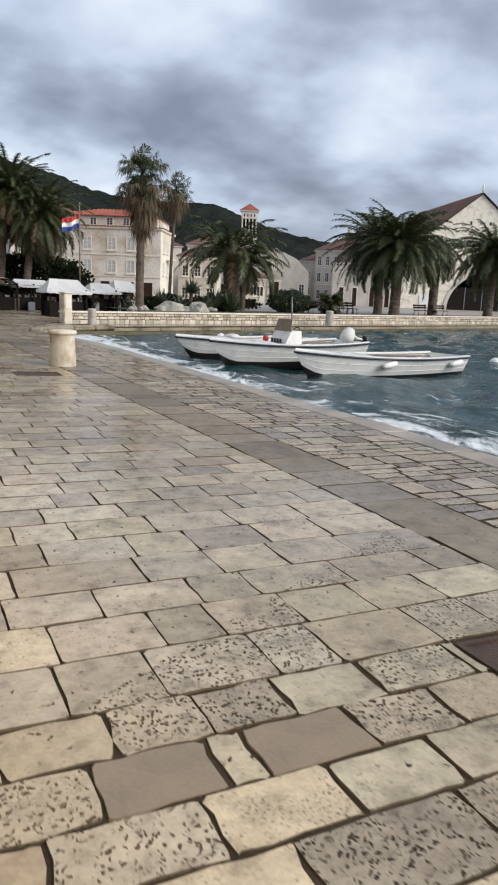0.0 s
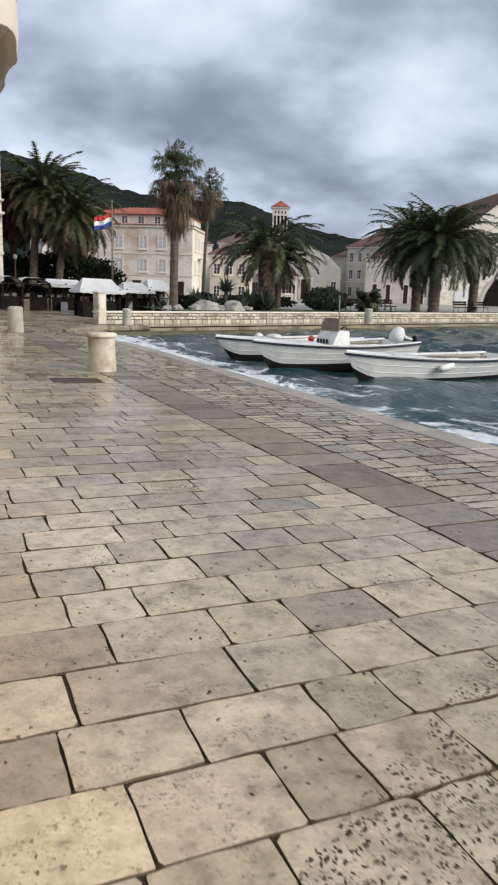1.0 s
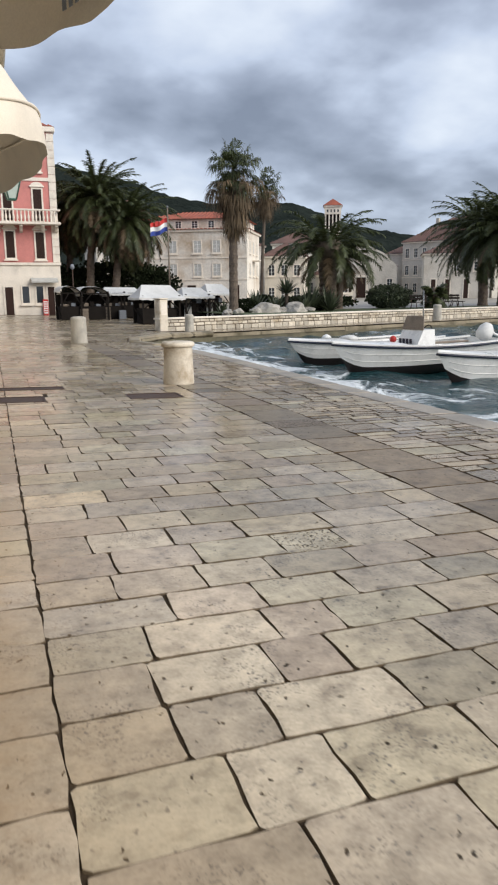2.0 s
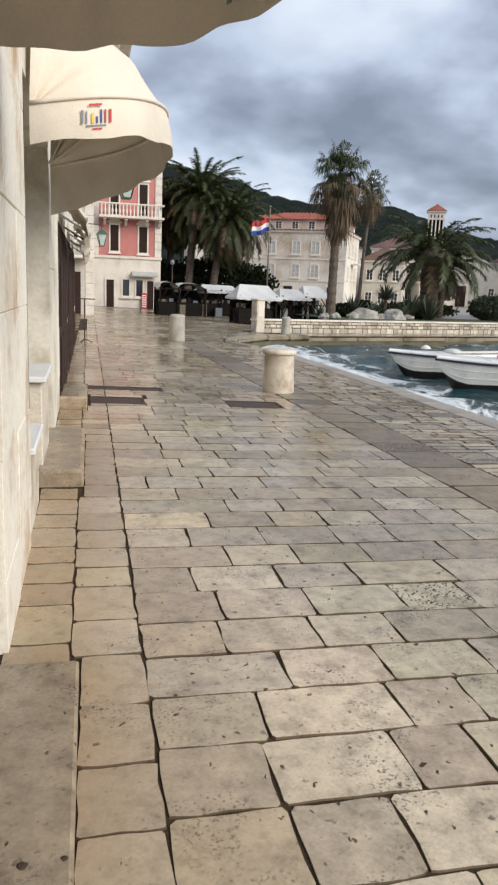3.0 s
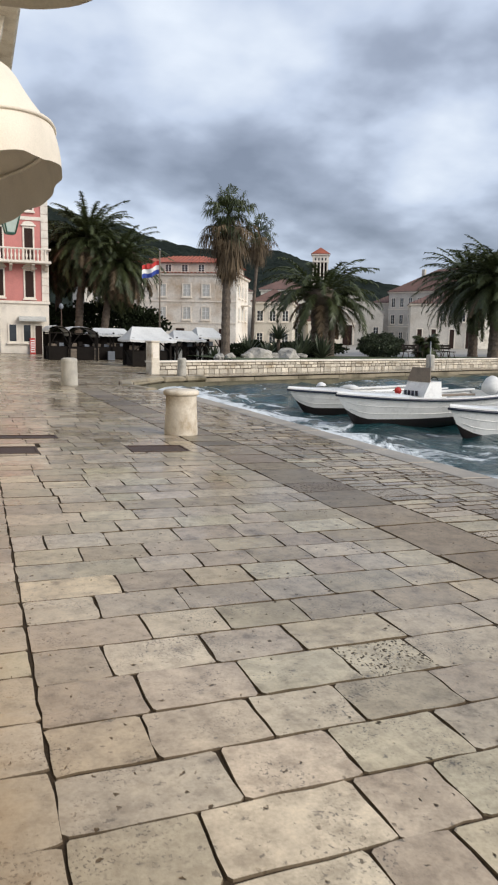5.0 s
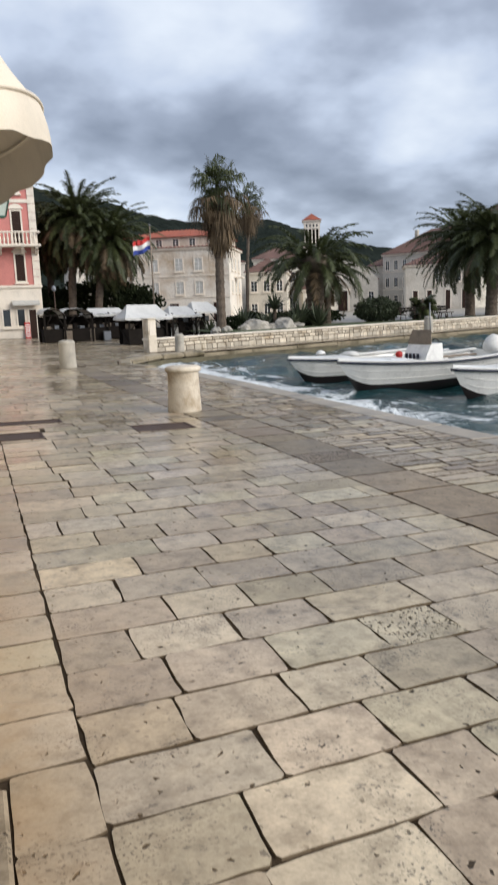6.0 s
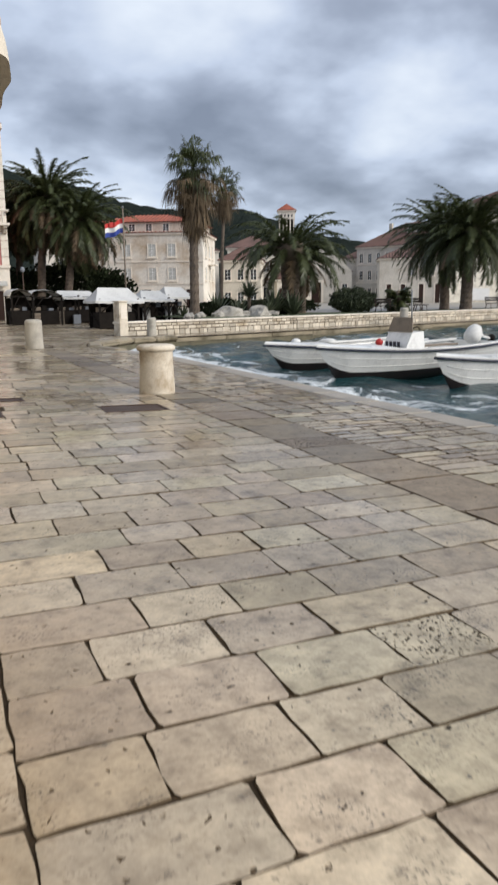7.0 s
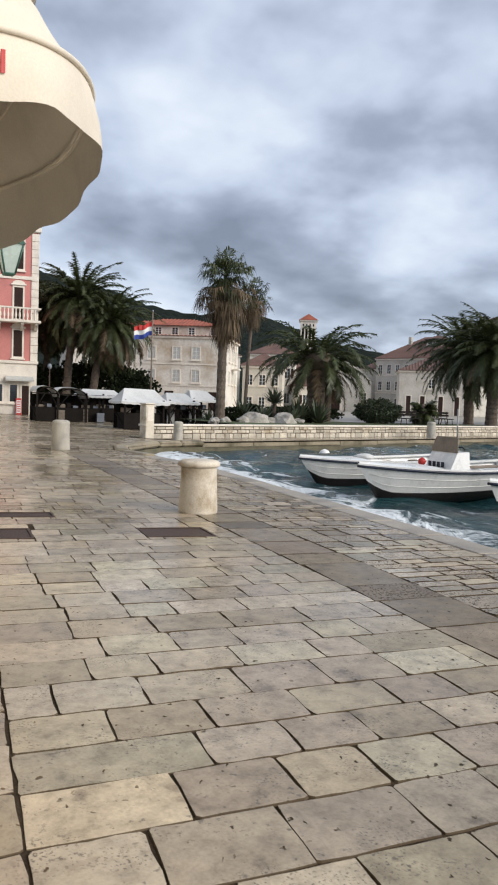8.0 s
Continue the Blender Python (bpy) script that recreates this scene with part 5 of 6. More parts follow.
leaf_cloud("shrub", "low dark shrub under the palms", "shrub", 18.6, 46.8, 0.3, 1.5, 0.9, 0.45, 1600, 0.18, leaf_grey, 5)
leaf_cloud("shrub", "low dark hedge between palms and houses", "shrub", 23.0, 54.0, 0.3, 3.5, 1.0, 0.5, 2400, 0.22, leaf_dark, 6)
leaf_cloud("shrub", "low dark hedge between palms and houses", "shrub", 31.0, 57.0, 0.3, 2.2, 1.0, 0.5, 1800, 0.22, leaf_dark, 7)


def spiky(x, y, z, size, n, label, seed, trunk=0.0):
    rng = random.Random(seed)
    ob = thing("yucca", label, "plant", "spiky plants", m=pose(x, y, z))
    if trunk:
        part("stem", Shape().tube([(0, 0, -0.1), (0, 0, trunk)], 0.12, 8), bark, ob)
    s = Shape()
    for i in range(n):
        a, r = i * 2.39996, rng.uniform(0.05, 1.35)
        d = Vector((math.cos(a) * math.cos(r), math.sin(a) * math.cos(r), math.sin(r)))
        w = Vector((-math.sin(a), math.cos(a), 0)) * size * 0.05
        b = Vector((0, 0, trunk))
        l = size * rng.uniform(0.8, 1.1)
        s.face([b - w * 0.6, b + d * l * 0.5 - w, b + d * l - Vector((0, 0, 0.08 * l)), b + d * l * 0.5 + w, b + w * 0.6])
    part("leaves", s, leaf_grey, ob)


spiky(17.4, 46.2, 0.3, 1.2, 90, "spiky yucca on a short stem", 1, 1.1)
spiky(18.6, 45.4, 0.3, 1.85, 80, "large spiky agave behind the wall", 2)
spiky(19.7, 44.9, 0.3, 1.7, 70, "large spiky agave behind the wall", 3)
spiky(15.2, 45.8, 0.3, 1.6, 60, "spiky agave among the rocks", 4)
spiky(16.2, 45.0, 0.3, 1.3, 60, "spiky agave among the rocks", 6)
spiky(17.95, 44.7, 0.3, 1.3, 70, "spiky agave among the rocks", 7)
leaf_cloud("shrub", "low dark shrub among the rocks", "shrub", 14.6, 45.6, 0.3, 0.9, 0.7, 0.45, 1200, 0.16, leaf_dark, 8)
leaf_cloud("shrub", "low dark shrub beside the agaves", "shrub", 19.2, 45.9, 0.3, 1.1, 0.7, 0.5, 1300, 0.17, leaf_dark, 9)
spiky(13.2, 46.0, 0.1, 1.1, 40, "spiky agave among the rocks", 5)


def boulder(x, y, z, r, seed):
    rng = random.Random(seed)
    ob = thing("boulder", "rough pale grey garden rock", "rock", "garden rocks", m=pose(x, y, z, 0, 0, rng.uniform(0, 360)))
    bm = bmesh.new()
    bmesh.ops.create_icosphere(bm, subdivisions=3, radius=1)
    for v in bm.verts:
        k = 1 + 0.35 * noise.noise(v.co * 1.3 + Vector((seed * 3.1, 0, 0))) + 0.12 * noise.noise(v.co * 4 + Vector((seed, 0, 0)))
        v.co = Vector((v.co.x * r * 1.35 * k, v.co.y * r * k, v.co.z * r * 0.8 * k))
    me = bpy.data.meshes.new("stone")
    bm.to_mesh(me)
    bm.free()
    me.materials.append(rock)
    o = new("stone", me)
    o.parent = ob


for i, (x, y, r) in enumerate(((14.6, 43.9, 0.36), (15.4, 44.1, 0.62), (16.2, 44.0, 0.34), (17.0, 43.8, 0.66), (13.4, 43.6, 0.28), (12.4, 42.5, 0.25), (18.1, 44.3, 0.3))):
    boulder(x, y, 0.4, r, i + 1)

# ---- flag ----
pole = thing("flagpole", "slim pole flying a red white and blue flag", "flagpole", m=pose(12.4, 56.4, 0.2))
part("mast", Shape().tube([(0, 0, -0.3), (0, 0, 7.2)], 0.07, 8, 0.045), teak, pole)
part("knob", Shape().lathe([(0.03, 7.2), (0.09, 7.27), (0.06, 7.36), (0.01, 7.38)], seg=10), steel, pole)
flag = new("flag")
flag.parent = pole
for k, (material, nm) in enumerate(((blue_paint, "blue_stripe"), (white_paint, "white_stripe"), (red_paint, "red_stripe"))):
    rows = []
    for e in (0, 1):
        rows.append([(-0.05 - 1.25 * i / 14, 0.12 * math.sin(i * 0.8), 5.6 + 0.3 * (k + e) + 0.06 * math.sin(i * 0.6 + 0.4) - 0.03 * i) for i in range(15)])
    part(nm, Shape().rings(rows, False, False, smooth=True), material, flag)
part("emblem", Shape().rings([[(-0.7, 0.09 + d, 5.95), (-0.95, 0.09 + d, 5.93), (-0.95, 0.09 + d, 6.27), (-0.7, 0.09 + d, 6.29)] for d in (-0.1, -0.11)]), red_paint, flag)


# ---- market stalls ----
def stall(x, y, w, d, h, label, ang=0.0, rise=0.55, arch=False, open_side=False):
    """A market stall: posts, rails, a sagging cloth roof, crossed braces, a counter with crates."""
    ob = thing("market_stall", label, "market stall", "market stalls", m=pose(x, y, ground_z(min(x, 7)), 0, 0, ang))
    rng = random.Random(int(x * 10))
    for px in (-w / 2, w / 2):
        for py in (-d / 2, d / 2):
            box("post", (px - 0.05, py - 0.05, -0.05), (px + 0.05, py + 0.05, h), dark_frame, ob)
    for py in (-d / 2, d / 2):
        box("rail", (-w / 2 + 0.052, py - 0.03, h - 0.16), (w / 2 - 0.052, py + 0.03, h - 0.09), dark_frame, ob)
    if arch:
        # a bowed cloth, higher at one end and hanging lower at the other
        rows = []
        for k in range(7):
            yy = -d / 2 - 0.15 + (d + 0.3) * k / 6
            rows.append([(w / 2 * 1.15 * math.cos(a), yy, h - 0.2 + rise * math.sin(a) - 0.14 * math.cos(a) + 0.02 * rng.uniform(-1, 1)) for a in (math.pi * i / 12 for i in range(13))])
        part("roof", Shape().rings(rows, False, False, smooth=True), tent_white, ob, "bowed white cloth roof")
        for py in (-d / 2, d / 2):
            part("hoop", Shape().tube([(w / 2 * math.cos(a), py, h - 0.25 + rise * 0.93 * math.sin(a)) for a in (math.pi * i / 10 for i in range(11))], 0.03, 5), dark_frame, ob)
    else:
        k, n = 0.40, 8
        lo = [Vector((-w / 2 - 0.28, -d / 2 - 0.28, h - 0.1)), Vector((w / 2 + 0.28, -d / 2 - 0.28, h - 0.14)), Vector((w / 2 + 0.28, d / 2 + 0.28, h - 0.1)), Vector((-w / 2 - 0.28, d / 2 + 0.28, h - 0.1))]
        hi = [Vector((-w * k, 0, h + rise)), Vector((w * k, 0, h + rise * 0.94))]
        s = Shape()
        for a, b, c, e in ((lo[0], lo[1], hi[1], hi[0]), (lo[2], lo[3], hi[0], hi[1]), (lo[1], lo[2], hi[1], hi[1]), (lo[3], lo[0], hi[0], hi[0])):
            rows = []
            for q in range(n + 1):
                t = q / n
                rows.append([a.lerp(b, u / n).lerp(e.lerp(c, u / n), t) + Vector((0, 0, -0.09 * math.sin(math.pi * t) * (0.6 + 0.4 * math.sin(math.pi * u / n)) - 0.03 * math.sin(math.pi * u / n) * (1 - t))) for u in range(n + 1)])
            s.rings(rows, False, False, smooth=True)
        part("roof", s, tent_white, ob, "sagging white tarpaulin roof")
        s = Shape()
        for a, b in zip(lo, lo[1:] + lo[:1]):
            s.rings([[a.lerp(b, i / 12) + Vector((0, 0, -0.03 * math.sin(math.pi * i / 12))) for i in range(13)], [a.lerp(b, i / 12) + Vector((0, 0, -0.1 - 0.03 * (i % 2) - 0.03 * math.sin(math.pi * i / 12))) for i in range(13)]], False, False)
        part("valance", s, tent_white, ob)
    for sg in (-1, 1):
        part("brace", Shape().tube([(sg * w / 2, -d / 2, h * 0.5), (sg * w / 8, -d / 2, h - 0.12)], 0.035, 5), dark_frame, ob)
        part("brace", Shape().tube([(sg * w / 2, -d / 2, 0.1), (sg * w / 2, d / 2, h * 0.55)], 0.03, 5), dark_frame, ob)
    if open_side:
        # folded trestles under the roof
        for k in range(3):
            x0 = -w / 2 + 0.25 + k * (w - 0.5) / 2
            part("trestle_leg", Shape().tube([(x0 - 0.25, -d / 4, 0.0), (x0 + 0.25, -d / 4, 1.0)], 0.03, 5), dark_frame, ob)
            part("trestle_leg", Shape().tube([(x0 + 0.25, -d / 4, 0.0), (x0 - 0.25, -d / 4, 1.0)], 0.03, 5), dark_frame, ob)
        box("table_top", (-w / 2 + 0.08, -d / 2 + 0.2, 1.0), (w / 2 - 0.08, d / 2 - 0.3, 1.06), dark_frame, ob, "dark table top", 0.01)
        box("side_cloth", (-w * 0.12, d / 2 - 0.14, 0.1), (w * 0.2, d / 2 - 0.1, h - 0.2), tent_white, ob, "white hanging cloth")
    else:
        box("counter", (-w / 2 + 0.06, -d / 2 + 0.1, 0.0), (w / 2 - 0.06, d / 2 - 0.3, 0.85), dark_frame, ob, "dark covered counter", 0.03)
    # near-black sheet closes the back from the ground to below the roof
    box("back_sheet", (-w / 2, d / 2 - 0.2 + 0.2 * open_side, 0.0), (w / 2, d / 2 - 0.16 + 0.2 * open_side, h - 0.18), dark_frame, ob, "near-black sheet across the back")
    for i in range(3):
        bx = -w / 2 + 0.15 + i * (w - 0.5) / 3
        cz = 1.064 if open_side else 0.854
        box("crate", (bx, -d / 2 + 0.3, cz), (bx + rng.uniform(0.25, 0.36), d / 2 - 0.6, cz + rng.uniform(0.12, 0.34)), (teak, dark_frame, grey_print)[i], ob, bevel=0.02)
    return ob


stall(8.95, 45.0, 2.1, 2.0, 1.55, "white roofed market stall beside the stone pier", 4, 0.6)
stall(11.6, 47.2, 1.5, 1.8, 1.6, "small white roofed stall with folded trestles", 8, 0.4, False, True)
stall(14.0, 50.6, 1.5, 1.8, 1.75, "small tilted white stall canopy over dark trestles", 10, 0.5, False, True)
stall(4.75, 52.0, 1.2, 2.2, 1.8, "dark market stall with a bowed white roof", 4, 0.5, True)
stall(6.35, 53.0, 1.7, 2.2, 1.8, "dark market stall with a bowed white roof", 4, 0.5, True)
stall(7.9, 54.5, 1.2, 2.2, 1.8, "dark market stall with a low white roof", 4, 0.3)
stall(9.3, 56.5, 1.4, 2.2, 1.8, "dark market stall with a low white roof", 4, 0.3)
for x, y, w, h, material in ((5.6, 51.2, 0.5, 0.75, teak), (7.1, 52.3, 0.6, 0.85, teak), (8.35, 53.2, 0.45, 0.6, grey_print)):
    crate = thing("stacked_crate", "brown wooden crate standing before the stalls", "crate", "stall crates", m=pose(x, y, ground_z(min(x, 7))))
    for k in range(4):
        box("slat", (-w / 2, -0.25, 0.01 + k * h / 4), (w / 2, -0.22, (k + 0.85) * h / 4), material, crate)
    box("body", (-w / 2 + 0.02, -0.219, 0.0), (w / 2 - 0.02, 0.25, h - 0.04), material, crate)


# ---- benches and street lamp ----
def park_bench(x, y, ang):
    ob = thing("park_bench", "dark slatted park bench with iron legs behind the wall", "bench", "park benches", m=pose(x, y, 0.3, 0, 0, ang))
    for k in range(3):
        box("seat_slat", (-0.9, -0.22 + 0.16 * k, 0.44), (0.9, -0.09 + 0.16 * k, 0.48), dark_frame, ob)
    for k in range(2):
        box("back_slat", (-0.9, 0.24 + 0.03 * k, 0.62 + 0.17 * k), (0.9, 0.28 + 0.03 * k, 0.75 + 0.17 * k), dark_frame, ob)
    for px in (-0.75, 0.75):
        part("leg", Shape().tube([(px, -0.22, 0), (px, -0.15, 0.44), (px, 0.25, 0.44), (px, 0.34, 0.95)], 0.03, 6), iron, ob)
        part("leg", Shape().tube([(px, 0.3, 0), (px, 0.2, 0.44)], 0.03, 6), iron, ob)


for x, y, a in ((26.9, 46.0, 20), (31.2, 48.5, 60), (38.8, 49.6, 17), (41.5, 50.6, 17), (30.0, 46.9, 18)):
    park_bench(x, y, a)
lamp = thing("street_lamp", "dark street lamp with a grey globe near trees", "street lamp", m=pose(6.1, 61.5, -0.1))
part("post", Shape().tube([(0, 0, 0), (0, 0, 3.4)], 0.06, 8, 0.04), iron, lamp)
part("globe", Shape().lathe([(0.05, 3.4), (0.13, 3.48), (0.17, 3.62), (0.11, 3.78), (0.02, 3.82)], seg=12), grey_print, lamp)


# ---- boats ----
def hull_point(t, u, length, beam, depth):
    """t: 0 at the bow, 1 at the stern; u: 0 at the keel, 1 at the gunwale."""
    x = length * t
    full = (1 - (1 - min(1, t / 0.62)) ** 2.2) * (1 - 0.16 * max(0, (t - 0.6) / 0.4) ** 2)
    half = beam / 2 * full * (0.30 + 0.70 * u ** 0.55) if u > 0 else 0.0
    sheer = depth * (1.0 + 0.38 * (1 - t) ** 2.2 + 0.06 * t * t)
    keel = depth * 0.55 * max(0, 1 - t / 0.13) ** 2
    return x - (1 - u) * -0.42 * max(0, 1 - t / 0.35), half, keel + (sheer - keel) * u


def boat(x, y, ang, length, beam, depth, label, console=False, fenders=(), cover=False, pitch=0.0, roll=0.0, sunk=0.28):
    ob = thing("boat", label, "boat", "moored boats", m=pose(x, y, SEA_Z - sunk, roll, pitch, ang))
    T, U = 18, 8
    ts = [(i / T) ** 1.25 for i in range(T + 1)]

    def shell(lo, hi, off=0.0):
        s = Shape()
        for sg in (-1, 1):
            rows = []
            for t in ts:
                row = []
                for j in range(U + 1):
                    u = lo + (hi - lo) * j / U
                    px, py, pz = hull_point(t, u, length, beam, depth)
                    row.append((px, sg * max(0.0, py - off), pz))
                rows.append(row)
            s.rings(rows, False, False, smooth=True)
        return s

    part("bottom", shell(0.0, 0.4), antifoul, ob, "dark bottom paint")
    part("hull_side", shell(0.4, 1.0), boat_white, ob, "glossy white planked topsides")
    s = Shape()
    for k in (0.55, 0.75):
        for sg in (-1, 1):
            s.tube([(p[0], sg * (p[1] + 0.004), p[2]) for p in (hull_point(t, k, length, beam, depth) for t in ts[1:])], 0.007, 5)
    part("strake", s, boat_white, ob)
    for sg in (-1, 1):
        part("rub_rail", Shape().tube([(p[0], sg * (p[1] + 0.012), p[2] - 0.03) for p in (hull_point(t, 1.0, length, beam, depth) for t in ts)], 0.032, 6), navy, ob)
        rows = []
        for t in ts:
            px, py, pz = hull_point(t, 1.0, length, beam, depth)
            rows.append([(px, sg * (py + 0.015), pz), (px, sg * (py + 0.015), pz + 0.035), (px + 0.03, sg * max(0.0, py - 0.12), pz + 0.035), (px + 0.03, sg * max(0.0, py - 0.12), pz - 0.02)])
        part("gunwale", Shape().rings(rows), boat_white, ob)
    # inner floor, fore deck, transom
    rows = []
    for t in ts[2:]:
        px, py, pz = hull_point(t, 0.45, length, beam, depth)
        rows.append([(px, -py * 0.97, pz), (px, py * 0.97, pz)])
    part("floor", Shape().rings(rows, False, False), boat_white, ob)
    rows = []
    for t in [k * 0.34 / 8 for k in range(9)]:
        px, py, pz = hull_point(t, 1.0, length, beam, depth)
        rows.append([(px + 0.02, py * f, pz + 0.03 + 0.05 * (1 - f * f)) for f in (-0.96, -0.5, 0, 0.5, 0.96)])
    part("fore_deck", Shape().rings(rows, False, False, smooth=True), boat_white, ob)
    px, py, pz = hull_point(1.0, 1.0, length, beam, depth)
    s = Shape()
    s.rings([[(length - d, f * hull_point(1.0, u, length, beam, depth)[1], hull_point(1.0, u, length, beam, depth)[2]) for f, u in ((-1, 0.3), (-1, 0.7), (-1, 1.0), (1, 1.0), (1, 0.7), (1, 0.3))] for d in (0.0, 0.05)])
    part("transom", s, boat_white, ob)
    for t in (0.5, 0.68, 0.86):
        px, py, pz = hull_point(t, 0.82, length, beam, depth)
        box("thwart", (px - 0.14, -py * 0.98, pz - 0.02), (px + 0.14, py * 0.98, pz + 0.02), boat_white if console else teak, ob, "", 0.01)
    if console:
        c0 = length * 0.5
        zb = depth * 0.62
        cs = new("console")
        cs.parent = ob
        s = Shape()
        s.rings([[(c0 + a, -0.42, z), (c0 + b, -0.42, z), (c0 + b, 0.42, z), (c0 + a, 0.42, z)] for a, b, z in ((-0.35, 0.35, zb), (-0.32, 0.33, depth * 1.1), (-0.1, 0.3, depth * 1.62))])
        part("pod", s, boat_white, cs)
        s = Shape()
        s.rings([[(c0 - 0.12, -0.44, depth * 1.62), (c0 - 0.12, 0.44, depth * 1.62), (c0 - 0.02, 0.34, depth * 2.1), (c0 - 0.02, -0.34, depth * 2.1)], [(c0 - 0.1, -0.44, depth * 1.62), (c0 - 0.1, 0.44, depth * 1.62), (c0, 0.34, depth * 2.1), (c0, -0.34, depth * 2.1)]])
        part("windscreen", s, teak, cs, "brown tinted windscreen")
        for k in range(4):
            box("printed_bar", (c0 - 0.345, 0.2 - 0.14 * k, depth * 1.15), (c0 - 0.33, 0.29 - 0.14 * k, depth * 1.32), navy, cs)
        part("steering_wheel", Shape().tube([(c0 + 0.42 + 0.05 * math.cos(a), 0.18 * math.sin(a), depth * 1.5 + 0.18 * math.cos(a)) for a in np.linspace(0, 6.28, 16)], 0.016, 5), dark_frame, cs)
        part("mast", Shape().tube([(c0, -0.3, depth * 1.6), (c0, -0.3, depth * 3.0)], 0.018, 6), steel, cs)
        mo = new("outboard")
        mo.parent = ob
        tilt = Matrix.Translation((length - 0.3, 0, depth * 1.02)) @ Matrix.Rotation(radians(35), 4, "Y")
        part("cowling", Shape().lathe([(0.03, 0.0), (0.2, 0.04), (0.24, 0.18), (0.22, 0.36), (0.13, 0.5), (0.03, 0.54)], seg=14, m=tilt), tent_white, mo, "silver covered motor cowling")
        part("leg", Shape().tube([(length - 0.02, 0, depth * 1.4), (length + 0.25, 0, depth * 1.16), (length + 0.52, 0, depth * 1.08)], 0.05, 8, 0.03), white_paint, mo)
        part("propeller", Shape().lathe([(0.03, -0.1), (0.09, -0.05), (0.1, 0.06), (0.03, 0.13)], (length + 0.6, 0, depth * 1.06), 10), dark_frame, mo, "black propeller hub")
        part("buoy", Shape().lathe([(0.02, -0.1), (0.08, -0.06), (0.1, 0), (0.08, 0.06), (0.02, 0.1)], (c0 - 0.55, 0.3, depth * 1.3), 14), red_paint, ob, "small red round fender")
    if cover:
        part("bundle", Shape().lathe([(0.02, 0.0), (0.3, 0.02), (0.3, 0.08), (0.16, 0.14), (0.02, 0.16)], (length * 0.42, 0.1, depth * 1.15), 14, wob=0.2), tent_white, ob, "white bundled tarpaulin")
    else:
        part("oar", Shape().tube([(length * 0.4, 0.25, depth * 1.08), (length * 0.78, -0.1, depth * 1.06)], 0.03, 6), teak, ob)
        part("oar", Shape().tube([(length * 0.42, 0.0, depth * 1.1), (length * 0.8, -0.3, depth * 1.06)], 0.03, 6), teak, ob)
    for t in fenders:
        px, py, pz = hull_point(t, 0.78, length, beam, depth)
        part("fender", Shape().lathe([(0.02, -0.3), (0.085, -0.24), (0.095, 0), (0.085, 0.24), (0.02, 0.3)], (0, 0, 0), 12, m=Matrix.Translation((px, -py - 0.1, pz)) @ Matrix.Rotation(radians(82), 4, "Y")), white_paint, ob, "white cylinder fender")
    return ob


boat(9.6, 17.5, 13, 6.6, 2.0, 0.76, "white wooden rowing boat with navy rub rail", False, (0.42, 0.88), False, -0.3, 0, 0.36)
boat(8.3, 20.3, 10, 5.6, 2.1, 0.76, "white open motor boat with steering console", True, (), False, -2.0)
boat(8.4, 23.6, 8, 5.4, 1.9, 0.68, "white rowing boat with a bundled tarpaulin", False, (), True, -2.0)
for x, y in ((19.5, 20.5), (14.0, 33.0)):
    bu = thing("buoy", "small white mooring buoy floating on the water", "buoy", "mooring buoys", m=pose(x, y, SEA_Z))
    part("float", Shape().lathe([(0.02, -0.15), (0.2, -0.08), (0.24, 0.04), (0.16, 0.16), (0.03, 0.22)], seg=14), white_paint, bu)


# ---- paving, piece by piece ----
pavement = thing("pavement", "wet worn limestone paving of the harbour promenade", "pavement", "", "structure")
SKEW = 0.035
ROWS = [0.62, 0.98, 1.34, 1.68, 1.97, 2.27, 2.58, 3.01, 3.41, 3.78, 4.2, 4.62, 5.02, 5.39, 5.76, 6.12, 6.47, 6.83, 7.22, 7.6, 7.97, 8.36, 8.74, 9.09, 9.45, 9.86, 10.22, 10.6, 11.0]
JOINTS = {3: (0.31, 0.82, 1.3, 1.75), 4: (0.52, 0.95, 1.1, 1.57, 2.0), 5: (0.24, 0.64, 1.02, 1.38, 1.83), 6: (0.53, 0.94, 1.47, 1.8), 7: (0.58, 1.08, 1.39, 1.85, 2.31), 8: (0.41, 0.88, 1.43, 1.78),
          9: (0.5, 1.23, 1.71, 2.17), 10: (0.74, 1.3, 1.72), 13: (0.49, 1.02, 1.34), 14: (0.54, 1.15, 1.5), 15: (0.73, 1.22, 1.75), 16: (0.49, 0.99, 1.43, 1.97), 17: (0.55, 1.07, 1.62, 2.07),
          18: (0.45, 0.98, 1.48), 19: (0.73, 1.19, 1.7), 20: (0.52, 1.05, 1.6), 21: (0.72, 1.21, 1.63, 2.09), 22: (0.93, 1.38, 1.8), 23: (0.57, 1.06, 1.6, 2.17), 24: (0.34, 0.82, 1.4)}
rng = random.Random(3)
while ROWS[-1] < 62:
    ROWS.append(ROWS[-1] + rng.uniform(0.33, 0.42))


rng2 = random.Random(31)


